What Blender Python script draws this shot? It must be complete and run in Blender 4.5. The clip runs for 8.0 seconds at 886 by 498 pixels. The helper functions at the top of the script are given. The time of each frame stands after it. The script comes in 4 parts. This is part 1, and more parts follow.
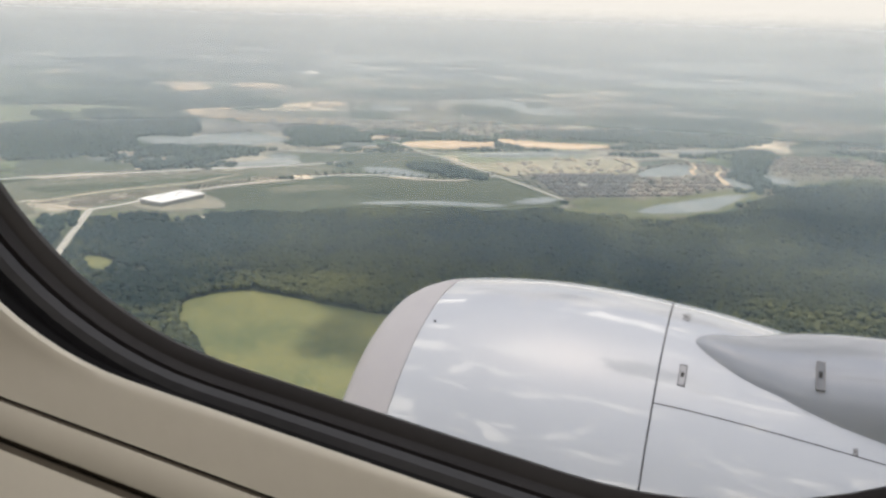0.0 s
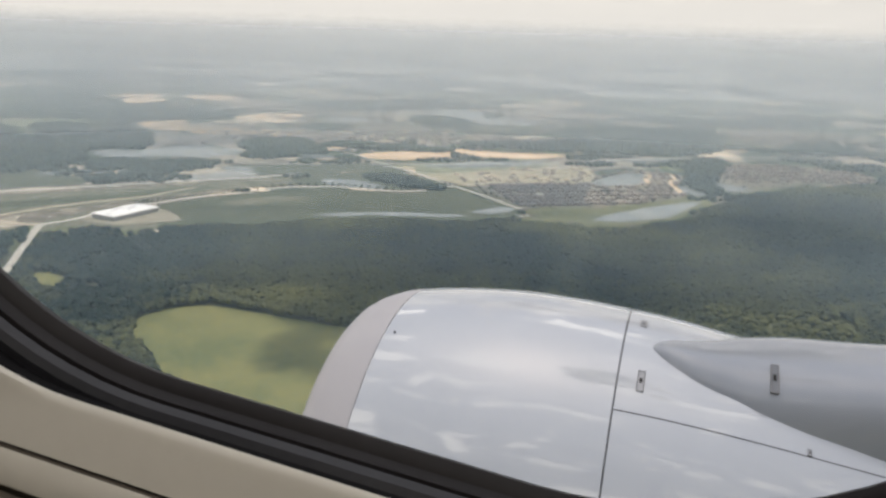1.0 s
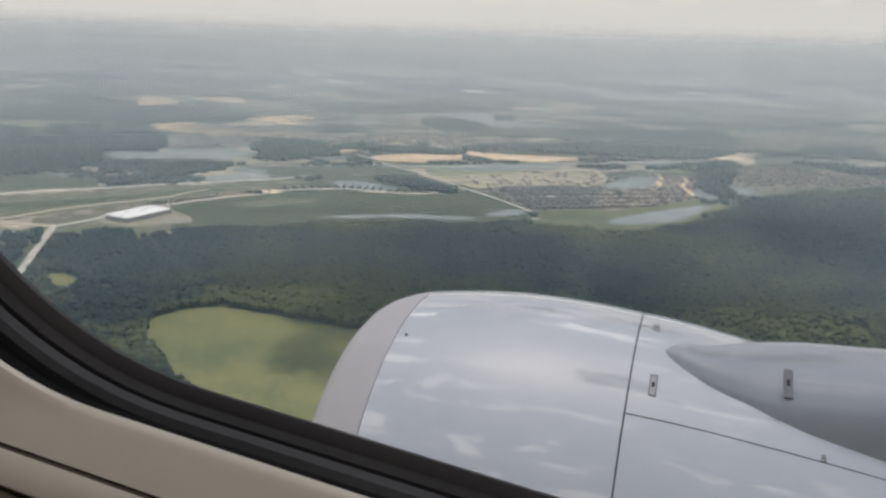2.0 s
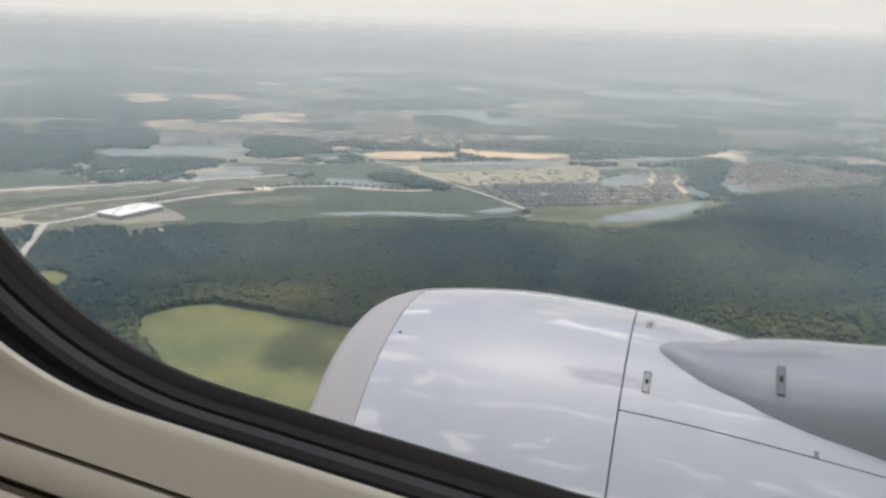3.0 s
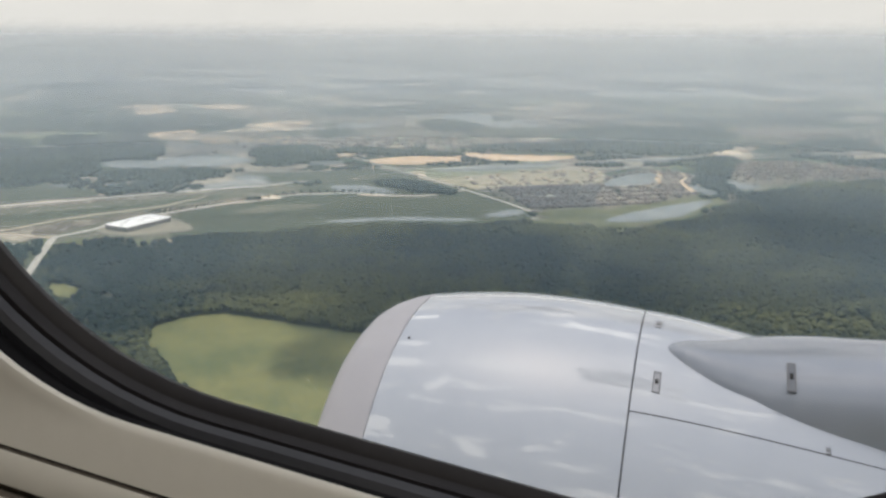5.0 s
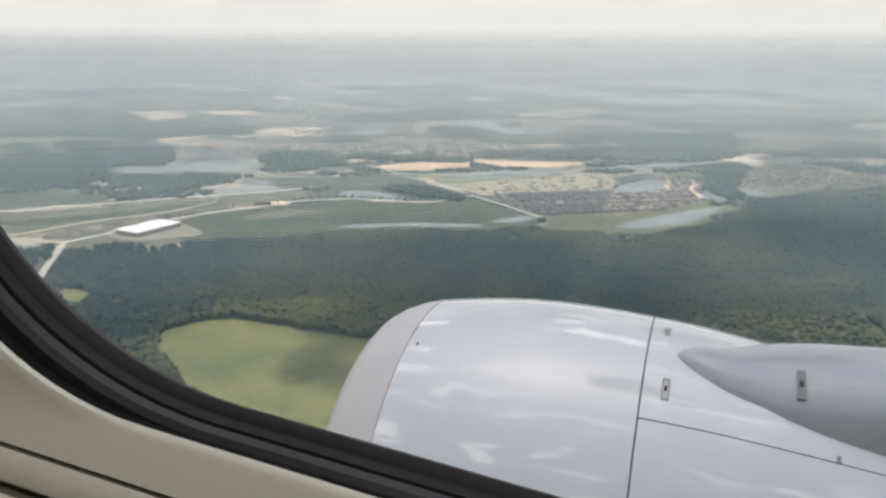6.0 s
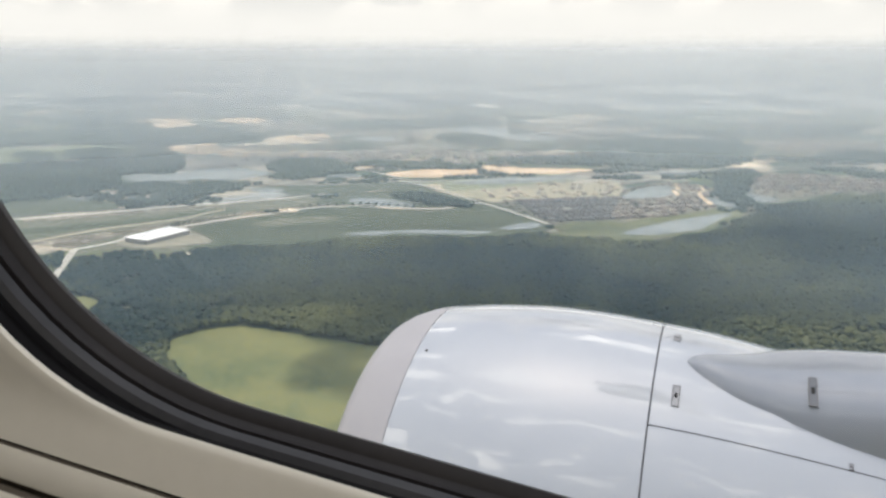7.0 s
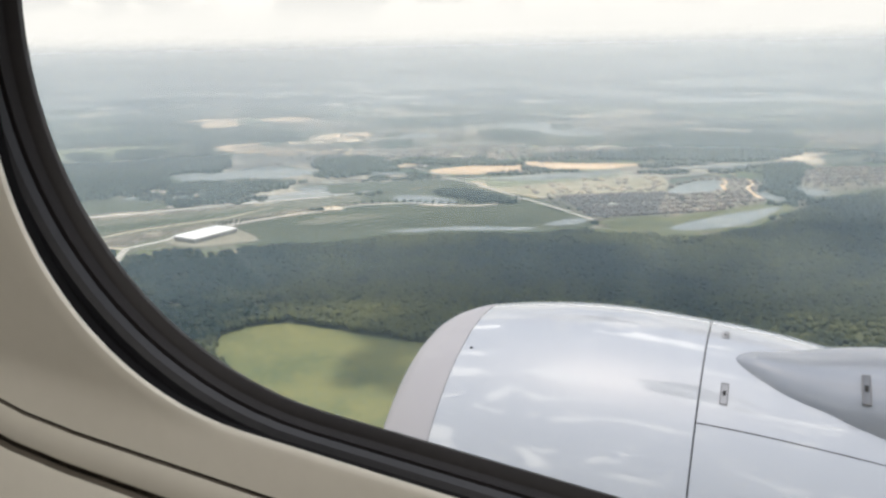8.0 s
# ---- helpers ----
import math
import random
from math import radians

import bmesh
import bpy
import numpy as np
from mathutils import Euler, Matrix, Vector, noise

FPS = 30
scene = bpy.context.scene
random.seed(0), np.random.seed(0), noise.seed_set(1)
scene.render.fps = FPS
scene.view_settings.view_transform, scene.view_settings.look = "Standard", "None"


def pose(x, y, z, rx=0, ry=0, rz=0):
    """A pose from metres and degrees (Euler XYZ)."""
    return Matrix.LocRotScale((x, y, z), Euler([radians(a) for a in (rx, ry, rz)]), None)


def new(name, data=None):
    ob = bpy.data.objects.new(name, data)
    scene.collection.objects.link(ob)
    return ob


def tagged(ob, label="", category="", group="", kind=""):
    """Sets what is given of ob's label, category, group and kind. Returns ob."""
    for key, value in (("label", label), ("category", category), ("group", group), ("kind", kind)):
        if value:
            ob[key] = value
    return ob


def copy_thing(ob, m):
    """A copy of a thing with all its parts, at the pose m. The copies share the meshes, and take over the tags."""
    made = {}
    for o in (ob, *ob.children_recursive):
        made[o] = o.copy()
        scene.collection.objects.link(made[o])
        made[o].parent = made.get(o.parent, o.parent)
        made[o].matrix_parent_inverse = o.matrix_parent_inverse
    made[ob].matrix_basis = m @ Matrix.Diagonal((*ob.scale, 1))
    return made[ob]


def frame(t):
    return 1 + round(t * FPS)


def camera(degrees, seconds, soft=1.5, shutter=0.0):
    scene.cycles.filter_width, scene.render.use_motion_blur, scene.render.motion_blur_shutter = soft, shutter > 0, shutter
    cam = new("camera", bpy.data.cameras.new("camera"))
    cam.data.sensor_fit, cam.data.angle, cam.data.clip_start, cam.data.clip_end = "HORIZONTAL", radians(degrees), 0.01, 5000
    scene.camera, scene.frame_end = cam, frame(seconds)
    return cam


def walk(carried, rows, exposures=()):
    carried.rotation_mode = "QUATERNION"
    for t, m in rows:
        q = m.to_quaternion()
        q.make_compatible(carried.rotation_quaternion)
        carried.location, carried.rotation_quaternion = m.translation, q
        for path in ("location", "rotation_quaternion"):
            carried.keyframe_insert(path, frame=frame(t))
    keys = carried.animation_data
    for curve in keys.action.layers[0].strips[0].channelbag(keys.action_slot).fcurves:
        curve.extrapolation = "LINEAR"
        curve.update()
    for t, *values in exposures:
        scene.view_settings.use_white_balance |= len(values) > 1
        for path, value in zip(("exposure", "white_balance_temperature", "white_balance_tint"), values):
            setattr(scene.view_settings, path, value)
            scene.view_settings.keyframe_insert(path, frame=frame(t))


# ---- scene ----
# The aeroplane is taken as standing still over the land, at the height and bank that it has through most of the shot.
ALT, BANK, PITCH = 330.0, -0.1, 0.53
AIR = pose(0, 0, ALT, BANK, PITCH, 0)
CABIN = AIR @ pose(0, 0, 0, 0, 6.90, 0)
cam = camera(56.3, 8.0, soft=2.7)
ROWS = [
    (0.0, -0.0148, 0.0303, -0.0173, -15.57, 2.21, 19.09),
    (0.5, -0.0181, 0.0361, -0.0170, -14.78, 1.25, 17.27),
    (1.0, -0.0165, 0.0331, -0.0186, -14.73, 2.14, 16.15),
    (1.5, -0.0144, 0.0299, -0.0185, -14.56, 2.39, 17.20),
    (1.7, -0.0173, 0.0343, -0.0172, -14.46, 1.93, 17.30),
    (2.8, -0.0197, 0.0300, -0.0192, -15.21, 3.19, 15.68),
    (3.0, -0.0231, 0.0319, -0.0176, -14.76, 2.21, 16.45),
    (3.5, -0.0207, 0.0326, -0.0145, -13.86, 1.49, 17.32),
    (4.0, -0.0200, 0.0326, -0.0150, -14.27, 1.40, 17.13),
    (4.5, -0.0198, 0.0334, -0.0170, -15.24, 0.24, 19.45),
    (4.7, -0.0187, 0.0288, -0.0148, -15.04, 0.98, 17.37),
    (5.8, -0.0169, 0.0243, -0.0123, -13.83, 0.45, 16.99),
    (6.0, -0.0169, 0.0247, -0.0129, -14.07, 0.75, 17.63),
    (6.5, -0.0163, 0.0241, -0.0133, -14.09, 0.80, 17.44),
    (7.0, -0.0195, 0.0251, -0.0142, -13.60, 0.49, 18.22),
    (7.5, -0.0179, 0.0152, -0.0079, -14.28, -0.41, 21.66),
    (8.0, -0.0183, 0.0150, -0.0081, -13.82, -0.61, 21.34),
]
walk(cam, [(t, AIR @ pose(x, y, z, 90 + pitch, 0, yaw) @ pose(0, 0, 0, 0, 0, roll)) for t, x, y, z, pitch, roll, yaw in ROWS],
     [(0.0, -0.36, 6950, 12), (0.5, -0.36, 6900, 12), (1.0, -0.52, 6850, 12), (1.5, -1.00, 6700, 12), (1.7, -0.93, 6660, 12), (2.8, -0.55, 6660, 12), (3.5, -0.47, 6660, 12), (4.0, -0.72, 6660, 11), (4.7, -0.62, 6660, 10), (5.8, -0.47, 6660, 10), (7.0, -0.27, 6660, 10), (8.0, -0.22, 6660, 10)])

# ---- light ----
SUN_ELEV, SUN_ROT = radians(72), radians(-20)
world = bpy.data.worlds.new("sky")
scene.world = world
world.use_nodes = True
wt = world.node_tree
wt.nodes.clear()


def node(tree, kind, ins=None, operation="", use_clamp=False, blend=""):
    """A node with its settings and its inputs, each a value or another node's socket."""
    n = tree.nodes.new(kind)
    if operation:
        n.operation = operation
    if use_clamp:
        n.use_clamp = True
    if blend:
        n.data_type, n.blend_type = "RGBA", blend
    for key, value in (ins or {}).items():
        if isinstance(value, bpy.types.NodeSocket):
            tree.links.new(value, n.inputs[key])
        else:
            n.inputs[key].default_value = value
    return n


def ramp(tree, fac, stops, smooth=False):
    n = tree.nodes.new("ShaderNodeValToRGB")
    tree.links.new(fac, n.inputs[0])
    if smooth:
        n.color_ramp.interpolation = "EASE"
    while len(n.color_ramp.elements) < len(stops):
        n.color_ramp.elements.new(0.5)
    for e, (p, c) in zip(n.color_ramp.elements, stops):
        e.position = p
        e.color = (*c, 1) if not isinstance(c, (int, float)) else (c, c, c, 1)
    return n.outputs[0]


def maths(tree, op, a, b=0.0, c=0.0, clamp=False):
    return node(tree, "ShaderNodeMath", {0: a, 1: b, 2: c}, operation=op, use_clamp=clamp).outputs[0]


def mixed(tree, fac, a, b, blend="MIX"):
    return node(tree, "ShaderNodeMix", {0: fac, 6: a, 7: b}, blend=blend).outputs[2]


def noise_of(tree, vec, scale, detail=4.0, rough=0.55, distort=0.0, out=0):
    return node(tree, "ShaderNodeTexNoise", {"Vector": vec, "Scale": scale, "Detail": detail, "Roughness": rough, "Distortion": distort}).outputs[out]


geo = node(wt, "ShaderNodeTexCoord").outputs["Generated"]
xyz = node(wt, "ShaderNodeSeparateXYZ", {0: geo})
zz = maths(wt, "MAXIMUM", xyz.outputs[2], 0.0)
tall = node(wt, "ShaderNodeVectorMath", {0: geo, 1: (1.0, 1.0, 1.9)}, operation="MULTIPLY").outputs[0]
above = node(wt, "ShaderNodeVectorMath", {0: tall, 1: (0.004, 0.010, 0.045)}, operation="ADD").outputs[0]
cover = noise_of(wt, tall, 6.5, 9, 0.58, 0.15)
cover_up = noise_of(wt, above, 6.5, 9, 0.58, 0.15)
mask = ramp(wt, maths(wt, "SUBTRACT", cover, maths(wt, "MULTIPLY", zz, 0.24)), [(0.42, 0.0), (0.48, 1.0)], True)
lit = maths(wt, "ADD", 0.5, maths(wt, "MULTIPLY", maths(wt, "SUBTRACT", cover, cover_up), 3.2))
cloud = ramp(wt, lit, [(0.28, (0.75, 0.755, 0.76)), (0.50, (0.84, 0.835, 0.82)), (0.68, (1.25, 1.21, 1.14))])
sky = node(wt, "ShaderNodeTexSky")
sky.sky_type, sky.sun_disc, sky.sun_elevation, sky.sun_rotation = "NISHITA", False, SUN_ELEV, SUN_ROT
sky.altitude, sky.dust_density = 300.0, 3.0
blue = mixed(wt, 0.72, mixed(wt, 1.0, sky.outputs[0], (0.15, 0.15, 0.15, 1), "MULTIPLY"), (0.58, 0.61, 0.665, 1))
glow = maths(wt, "ADD", 1.0, maths(wt, "MULTIPLY", maths(wt, "MULTIPLY", zz, zz), 1.3))
bright = node(wt, "ShaderNodeCombineXYZ", {0: glow, 1: glow, 2: glow}).outputs[0]
dome = mixed(wt, 1.0, mixed(wt, mask, blue, cloud), bright, "MULTIPLY")
streaked = node(wt, "ShaderNodeVectorMath", {0: geo, 1: (0.75, 1.15, 1.0)}, operation="MULTIPLY").outputs[0]
wisps = ramp(wt, noise_of(wt, streaked, 5.0, 8, 0.62, 0.8), [(0.565, 0.0), (0.585, 0.5), (0.62, 1.0)])
high = ramp(wt, zz, [(0.25, 0.0), (0.45, 0.85)])
dome = mixed(wt, maths(wt, "MULTIPLY", wisps, high), dome, (3.3, 3.23, 3.12, 1))
low = ramp(wt, zz, [(0.0, 1.0), (0.032, 0.96), (0.065, 0.66), (0.12, 0.22), (0.30, 0.03)], True)
dome = mixed(wt, low, dome, (1.0, 0.99, 0.955, 1))
# the plain beyond the sheet of ground, painted into the sky; its haze is colour
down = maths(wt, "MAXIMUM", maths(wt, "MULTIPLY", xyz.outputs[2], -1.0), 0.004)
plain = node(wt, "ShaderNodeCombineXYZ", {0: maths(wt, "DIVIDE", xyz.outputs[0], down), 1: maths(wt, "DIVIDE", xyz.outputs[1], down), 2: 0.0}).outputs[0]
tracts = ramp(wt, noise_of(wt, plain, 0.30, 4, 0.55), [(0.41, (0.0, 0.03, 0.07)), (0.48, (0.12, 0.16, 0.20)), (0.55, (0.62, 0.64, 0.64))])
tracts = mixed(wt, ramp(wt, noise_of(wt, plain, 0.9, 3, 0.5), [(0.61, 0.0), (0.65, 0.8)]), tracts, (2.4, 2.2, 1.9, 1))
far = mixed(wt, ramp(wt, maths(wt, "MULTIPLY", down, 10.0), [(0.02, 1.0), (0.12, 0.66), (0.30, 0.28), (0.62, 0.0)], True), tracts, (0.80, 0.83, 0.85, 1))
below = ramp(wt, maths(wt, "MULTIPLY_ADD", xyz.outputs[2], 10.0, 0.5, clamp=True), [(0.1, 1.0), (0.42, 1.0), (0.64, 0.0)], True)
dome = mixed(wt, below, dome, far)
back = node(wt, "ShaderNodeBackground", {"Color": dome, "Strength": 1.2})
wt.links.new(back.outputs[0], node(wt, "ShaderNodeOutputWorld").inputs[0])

sun = new("sun", bpy.data.lights.new("sun", "SUN"))
sun.data.energy, sun.data.angle, sun.data.color = 4.8, radians(2.0), (1.0, 0.94, 0.85)
sun.matrix_world = pose(0, 0, 900, -16, 6, 0)


# ---- materials ----
def material(name, rough=0.6, metal=0.0):
    m = bpy.data.materials.new(name)
    m.use_nodes = True
    t = m.node_tree
    b = t.nodes["Principled BSDF"]
    b.inputs["Roughness"].default_value, b.inputs["Metallic"].default_value = rough, metal
    return m, t, b


def coords(t, out="Object"):
    return node(t, "ShaderNodeTexCoord").outputs[out]


def bumped(t, b, height, strength, distance):
    t.links.new(node(t, "ShaderNodeBump", {"Height": height, "Strength": strength, "Distance": distance}).outputs[0], b.inputs["Normal"])


def mottled(name, a, c, scale, rough, fine=8.0, bump=0.0, metal=0.0, coat=0.0, spread=(0.35, 0.65), dist=0.002, spec=0.5):
    """A surface of two colours mixed at a large and a small scale, with a fine relief."""
    m, t, b = material(name, rough, metal)
    v = coords(t)
    n1, n2 = noise_of(t, v, scale, 5), noise_of(t, v, scale * fine, 6, 0.65)
    both = maths(t, "ADD", maths(t, "MULTIPLY", n1, 0.6), maths(t, "MULTIPLY", n2, 0.4))
    t.links.new(ramp(t, both, [(spread[0], a), (spread[1], c)]), b.inputs["Base Color"])
    t.links.new(maths(t, "ADD", rough - 0.06, maths(t, "MULTIPLY", n2, 0.12)), b.inputs["Roughness"])
    b.inputs["Coat Weight"].default_value, b.inputs["Coat Roughness"].default_value = coat, 0.03
    b.inputs["Coat IOR"].default_value, b.inputs["Specular IOR Level"].default_value = 1.8, spec
    if bump:
        bumped(t, b, n2, bump, dist)
    return m


def varied(name, a, c, rough, scale=0.0028):
    """Leaves: each crown has its own tint, and tints drift over the land."""
    m, t, b = material(name, rough)
    rnd = node(t, "ShaderNodeNewGeometry").outputs["Random Per Island"]
    v = coords(t)
    drift = maths(t, "ADD", maths(t, "MULTIPLY", noise_of(t, v, scale, 4), 0.55), maths(t, "MULTIPLY", noise_of(t, v, scale * 0.45, 3), 0.45))
    leaf = noise_of(t, v, 0.7, 4, 0.7)
    f = maths(t, "ADD", maths(t, "MULTIPLY", rnd, 0.16), maths(t, "ADD", maths(t, "MULTIPLY_ADD", drift, 2.0, -0.36), maths(t, "MULTIPLY", leaf, 0.25)))
    t.links.new(ramp(t, f, [(0.76, a), (1.20, c)]), b.inputs["Base Color"])
    b.inputs["Specular IOR Level"].default_value = 0.15
    return m


white_paint = mottled("white gloss paint", (0.47, 0.487, 0.515), (0.50, 0.517, 0.543), 1.3, 0.22, coat=1.0)
lip_metal = mottled("grey satin metal", (0.47, 0.445, 0.45), (0.52, 0.495, 0.495), 2.0, 0.45)
grey_paint = mottled("grey gloss paint", (0.27, 0.288, 0.32), (0.30, 0.318, 0.348), 1.5, 0.24, coat=0.5)
gap_dark = mottled("dark gap", (0.015, 0.014, 0.013), (0.028, 0.026, 0.024), 6, 0.8)
plate_paint = mottled("latch plate paint", (0.30, 0.30, 0.31), (0.40, 0.40, 0.41), 20, 0.4)
latch_grey = mottled("grey latch paint", (0.13, 0.14, 0.155), (0.18, 0.19, 0.205), 20, 0.4)
latch_metal = mottled("latch metal", (0.12, 0.12, 0.125), (0.20, 0.20, 0.20), 40, 0.4, metal=0.6)
# Shade inside the panel's grooves is put into this brown, instead of cream.
groove_shade = mottled("brown groove shade", (0.085, 0.075, 0.062), (0.12, 0.105, 0.09), 40, 0.8)
seal_dark = mottled("dark rubber", (0.008, 0.007, 0.0078), (0.013, 0.0115, 0.0125), 60, 0.55, bump=0.15, dist=0.0003, spec=0.2)
seal_grey = mottled("grey rubber", (0.017, 0.018, 0.022), (0.025, 0.026, 0.031), 60, 0.5, bump=0.1, dist=0.0003, spec=0.25)
seal_black = mottled("black rubber", (0.003, 0.003, 0.0034), (0.005, 0.005, 0.006), 60, 0.7, spec=0.05)
panel_cream = mottled("cream plastic", (0.58, 0.565, 0.52), (0.62, 0.605, 0.56), 9, 0.5, fine=30, bump=0.06, dist=0.0004)
cabin_paint = mottled("cabin plastic", (0.55, 0.53, 0.49), (0.6, 0.58, 0.54), 3, 0.6)

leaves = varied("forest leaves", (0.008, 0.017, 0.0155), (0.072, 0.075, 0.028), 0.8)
# Haze over the far trees is put into this colour: dark tones lifted, bluer.
leaves_hazed = varied("haze-tinted far leaves", (0.018, 0.032, 0.026), (0.040, 0.055, 0.034), 0.85)
bark = mottled("bark", (0.10, 0.075, 0.05), (0.16, 0.12, 0.08), 2, 0.9)
grass = mottled("meadow grass", (0.055, 0.075, 0.024), (0.165, 0.155, 0.050), 0.008, 0.9, fine=9, bump=0.5, dist=0.5)
lawn = mottled("rough grass", (0.030, 0.042, 0.018), (0.056, 0.063, 0.030), 0.012, 0.9, fine=12, bump=0.4, dist=0.4)
verge = mottled("dry verge", (0.070, 0.080, 0.046), (0.135, 0.125, 0.085), 0.015, 0.9, fine=10)
sand = mottled("bare sandy soil", (0.50, 0.34, 0.20), (0.72, 0.55, 0.37), 0.01, 0.95, fine=9)
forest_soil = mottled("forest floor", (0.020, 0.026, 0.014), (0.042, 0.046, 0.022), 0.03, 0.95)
plot_soil = mottled("sandy plot soil", (0.20, 0.19, 0.115), (0.40, 0.335, 0.23), 0.02, 0.95, fine=8)
pasture_green = mottled("pale pasture", (0.11, 0.13, 0.07), (0.19, 0.20, 0.11), 0.01, 0.9, fine=9)
brown_soil = mottled("brown estate soil", (0.09, 0.085, 0.06), (0.20, 0.17, 0.125), 0.03, 0.95, fine=8)
mud = mottled("grey-brown dry mud", (0.20, 0.18, 0.15), (0.33, 0.30, 0.25), 0.012, 0.95, fine=9)
track_sand = mottled("pale sandy track", (0.34, 0.29, 0.21), (0.48, 0.41, 0.31), 0.03, 0.95, fine=8)
yard_dust = mottled("pale yard dust", (0.15, 0.14, 0.105), (0.30, 0.265, 0.20), 0.04, 0.9, fine=9)
# Grass of the pond bank; also the colour painted for sunlit woods.
bank_sunlit_green = mottled("bank grass and sunlit-woods green", (0.050, 0.064, 0.026), (0.125, 0.125, 0.050), 0.012, 0.9, fine=9, bump=0.4, dist=0.4)
silt = mottled("pale silt", (0.20, 0.21, 0.205), (0.29, 0.29, 0.275), 0.01, 0.8, fine=9)
estate_soil = mottled("trodden building soil", (0.055, 0.06, 0.045), (0.13, 0.12, 0.095), 0.03, 0.95, fine=8)
concrete = mottled("pale concrete", (0.33, 0.31, 0.27), (0.44, 0.415, 0.365), 0.05, 0.85, fine=10)
pale_road = mottled("sun-bleached concrete", (0.46, 0.44, 0.39), (0.58, 0.555, 0.50), 0.05, 0.85, fine=10)
asphalt = mottled("worn asphalt", (0.10, 0.10, 0.10), (0.16, 0.155, 0.15), 0.05, 0.9, fine=10)
roof_white = mottled("white roof sheet", (0.80, 0.80, 0.79), (0.86, 0.86, 0.85), 0.05, 0.5)
wall_beige = mottled("beige wall", (0.22, 0.20, 0.175), (0.30, 0.275, 0.24), 0.1, 0.8)
shingle_brown = mottled("brown shingle", (0.12, 0.10, 0.085), (0.22, 0.19, 0.165), 0.3, 0.9)
shingle_grey = mottled("grey shingle", (0.09, 0.09, 0.095), (0.16, 0.155, 0.15), 0.3, 0.9)
shingle_dark = mottled("dark shingle", (0.07, 0.065, 0.065), (0.13, 0.12, 0.115), 0.3, 0.9)
roof_pale = mottled("pale roof sheet", (0.42, 0.40, 0.37), (0.56, 0.54, 0.50), 0.2, 0.7)
frame_wood = mottled("raw timber", (0.45, 0.36, 0.25), (0.58, 0.48, 0.36), 0.3, 0.9)

water, wtree, wb = material("pond water", 0.22)
wb.inputs["Specular IOR Level"].default_value = 0.25
wv = coords(wtree)
wtree.links.new(ramp(wtree, noise_of(wtree, wv, 0.01, 4), [(0.3, (0.15, 0.175, 0.18)), (0.7, (0.22, 0.235, 0.225))]), wb.inputs["Base Color"])
bumped(wtree, wb, noise_of(wtree, wv, 0.6, 3), 0.15, 0.1)

# land: a patchwork of woods, pasture and cleared plots
land, lt, lb = material("land", 0.95)
lv = coords(lt)
warp = node(lt, "ShaderNodeVectorMath", {0: lv, 1: mixed(lt, 1.0, noise_of(lt, lv, 0.006, 3, out=1), (140, 140, 0, 1), "MULTIPLY")}, operation="ADD").outputs[0]
cells = node(lt, "ShaderNodeTexVoronoi", {"Vector": warp, "Scale": 0.0042}).outputs["Color"]
pick = node(lt, "ShaderNodeSeparateColor", {0: cells}).outputs[0]
plots = ramp(lt, pick, [(0.0, (0.04, 0.06, 0.04)), (0.24, (0.05, 0.07, 0.043)), (0.30, (0.085, 0.10, 0.055)), (0.50, (0.12, 0.13, 0.08)), (0.56, (0.18, 0.165, 0.13)), (0.86, (0.25, 0.22, 0.175)), (0.93, (0.46, 0.38, 0.28))])
small = node(lt, "ShaderNodeTexVoronoi", {"Vector": warp, "Scale": 0.016}).outputs["Color"]
shade = ramp(lt, node(lt, "ShaderNodeSeparateColor", {0: small}).outputs[1], [(0.0, 0.5), (0.6, 1.0), (0.9, 1.7)])
grain = ramp(lt, noise_of(lt, lv, 0.03, 8, 0.7), [(0.3, 0.5), (0.7, 1.4)])
dots = node(lt, "ShaderNodeTexVoronoi", {"Vector": lv, "Scale": 0.036}).outputs["Distance"]
roofs = maths(lt, "MULTIPLY", ramp(lt, dots, [(0.20, 1.0), (0.28, 0.0)]), ramp(lt, pick, [(0.46, 0.0), (0.54, 0.8), (0.93, 0.8), (0.95, 0.0)]))
tone = mixed(lt, 1.0, mixed(lt, 1.0, plots, shade, "MULTIPLY"), grain, "MULTIPLY")
lt.links.new(mixed(lt, roofs, tone, (0.42, 0.39, 0.35, 1)), lb.inputs["Base Color"])
lb.inputs["Specular IOR Level"].default_value = 0.1


# ---- building helpers ----
def thing(name, label, category, m=None, group="", kind=""):
    ob = tagged(new(name), label, category, group, kind)
    ob.matrix_basis = m if m is not None else Matrix.Identity(4)
    return ob


def finish(bm, smooth):
    bmesh.ops.recalc_face_normals(bm, faces=bm.faces)
    for f in bm.faces:
        f.smooth = smooth


def part(name, bm, mat, parent=None, label="", smooth=True, sharp=35):
    finish(bm, smooth)
    me = bpy.data.meshes.new(name)
    bm.to_mesh(me)
    bm.free()
    if smooth:
        me.set_sharp_from_angle(angle=radians(sharp))
    me.materials.append(mat)
    ob = new(name, me)
    ob.parent = parent
    if label:
        tagged(ob, label)
    return ob


def loft(loops, closed=True, cap=False):
    """A skin over loops of equal count."""
    bm = bmesh.new()
    rows = [[bm.verts.new(p) for p in loop] for loop in loops]
    n = len(rows[0])
    for a, b in zip(rows, rows[1:]):
        for i in range(n if closed else n - 1):
            j = (i + 1) % n
            bm.faces.new((a[i], a[j], b[j], b[i]))
    if cap:
        bm.faces.new(rows[0])
        bm.faces.new(rows[-1])
    return bm


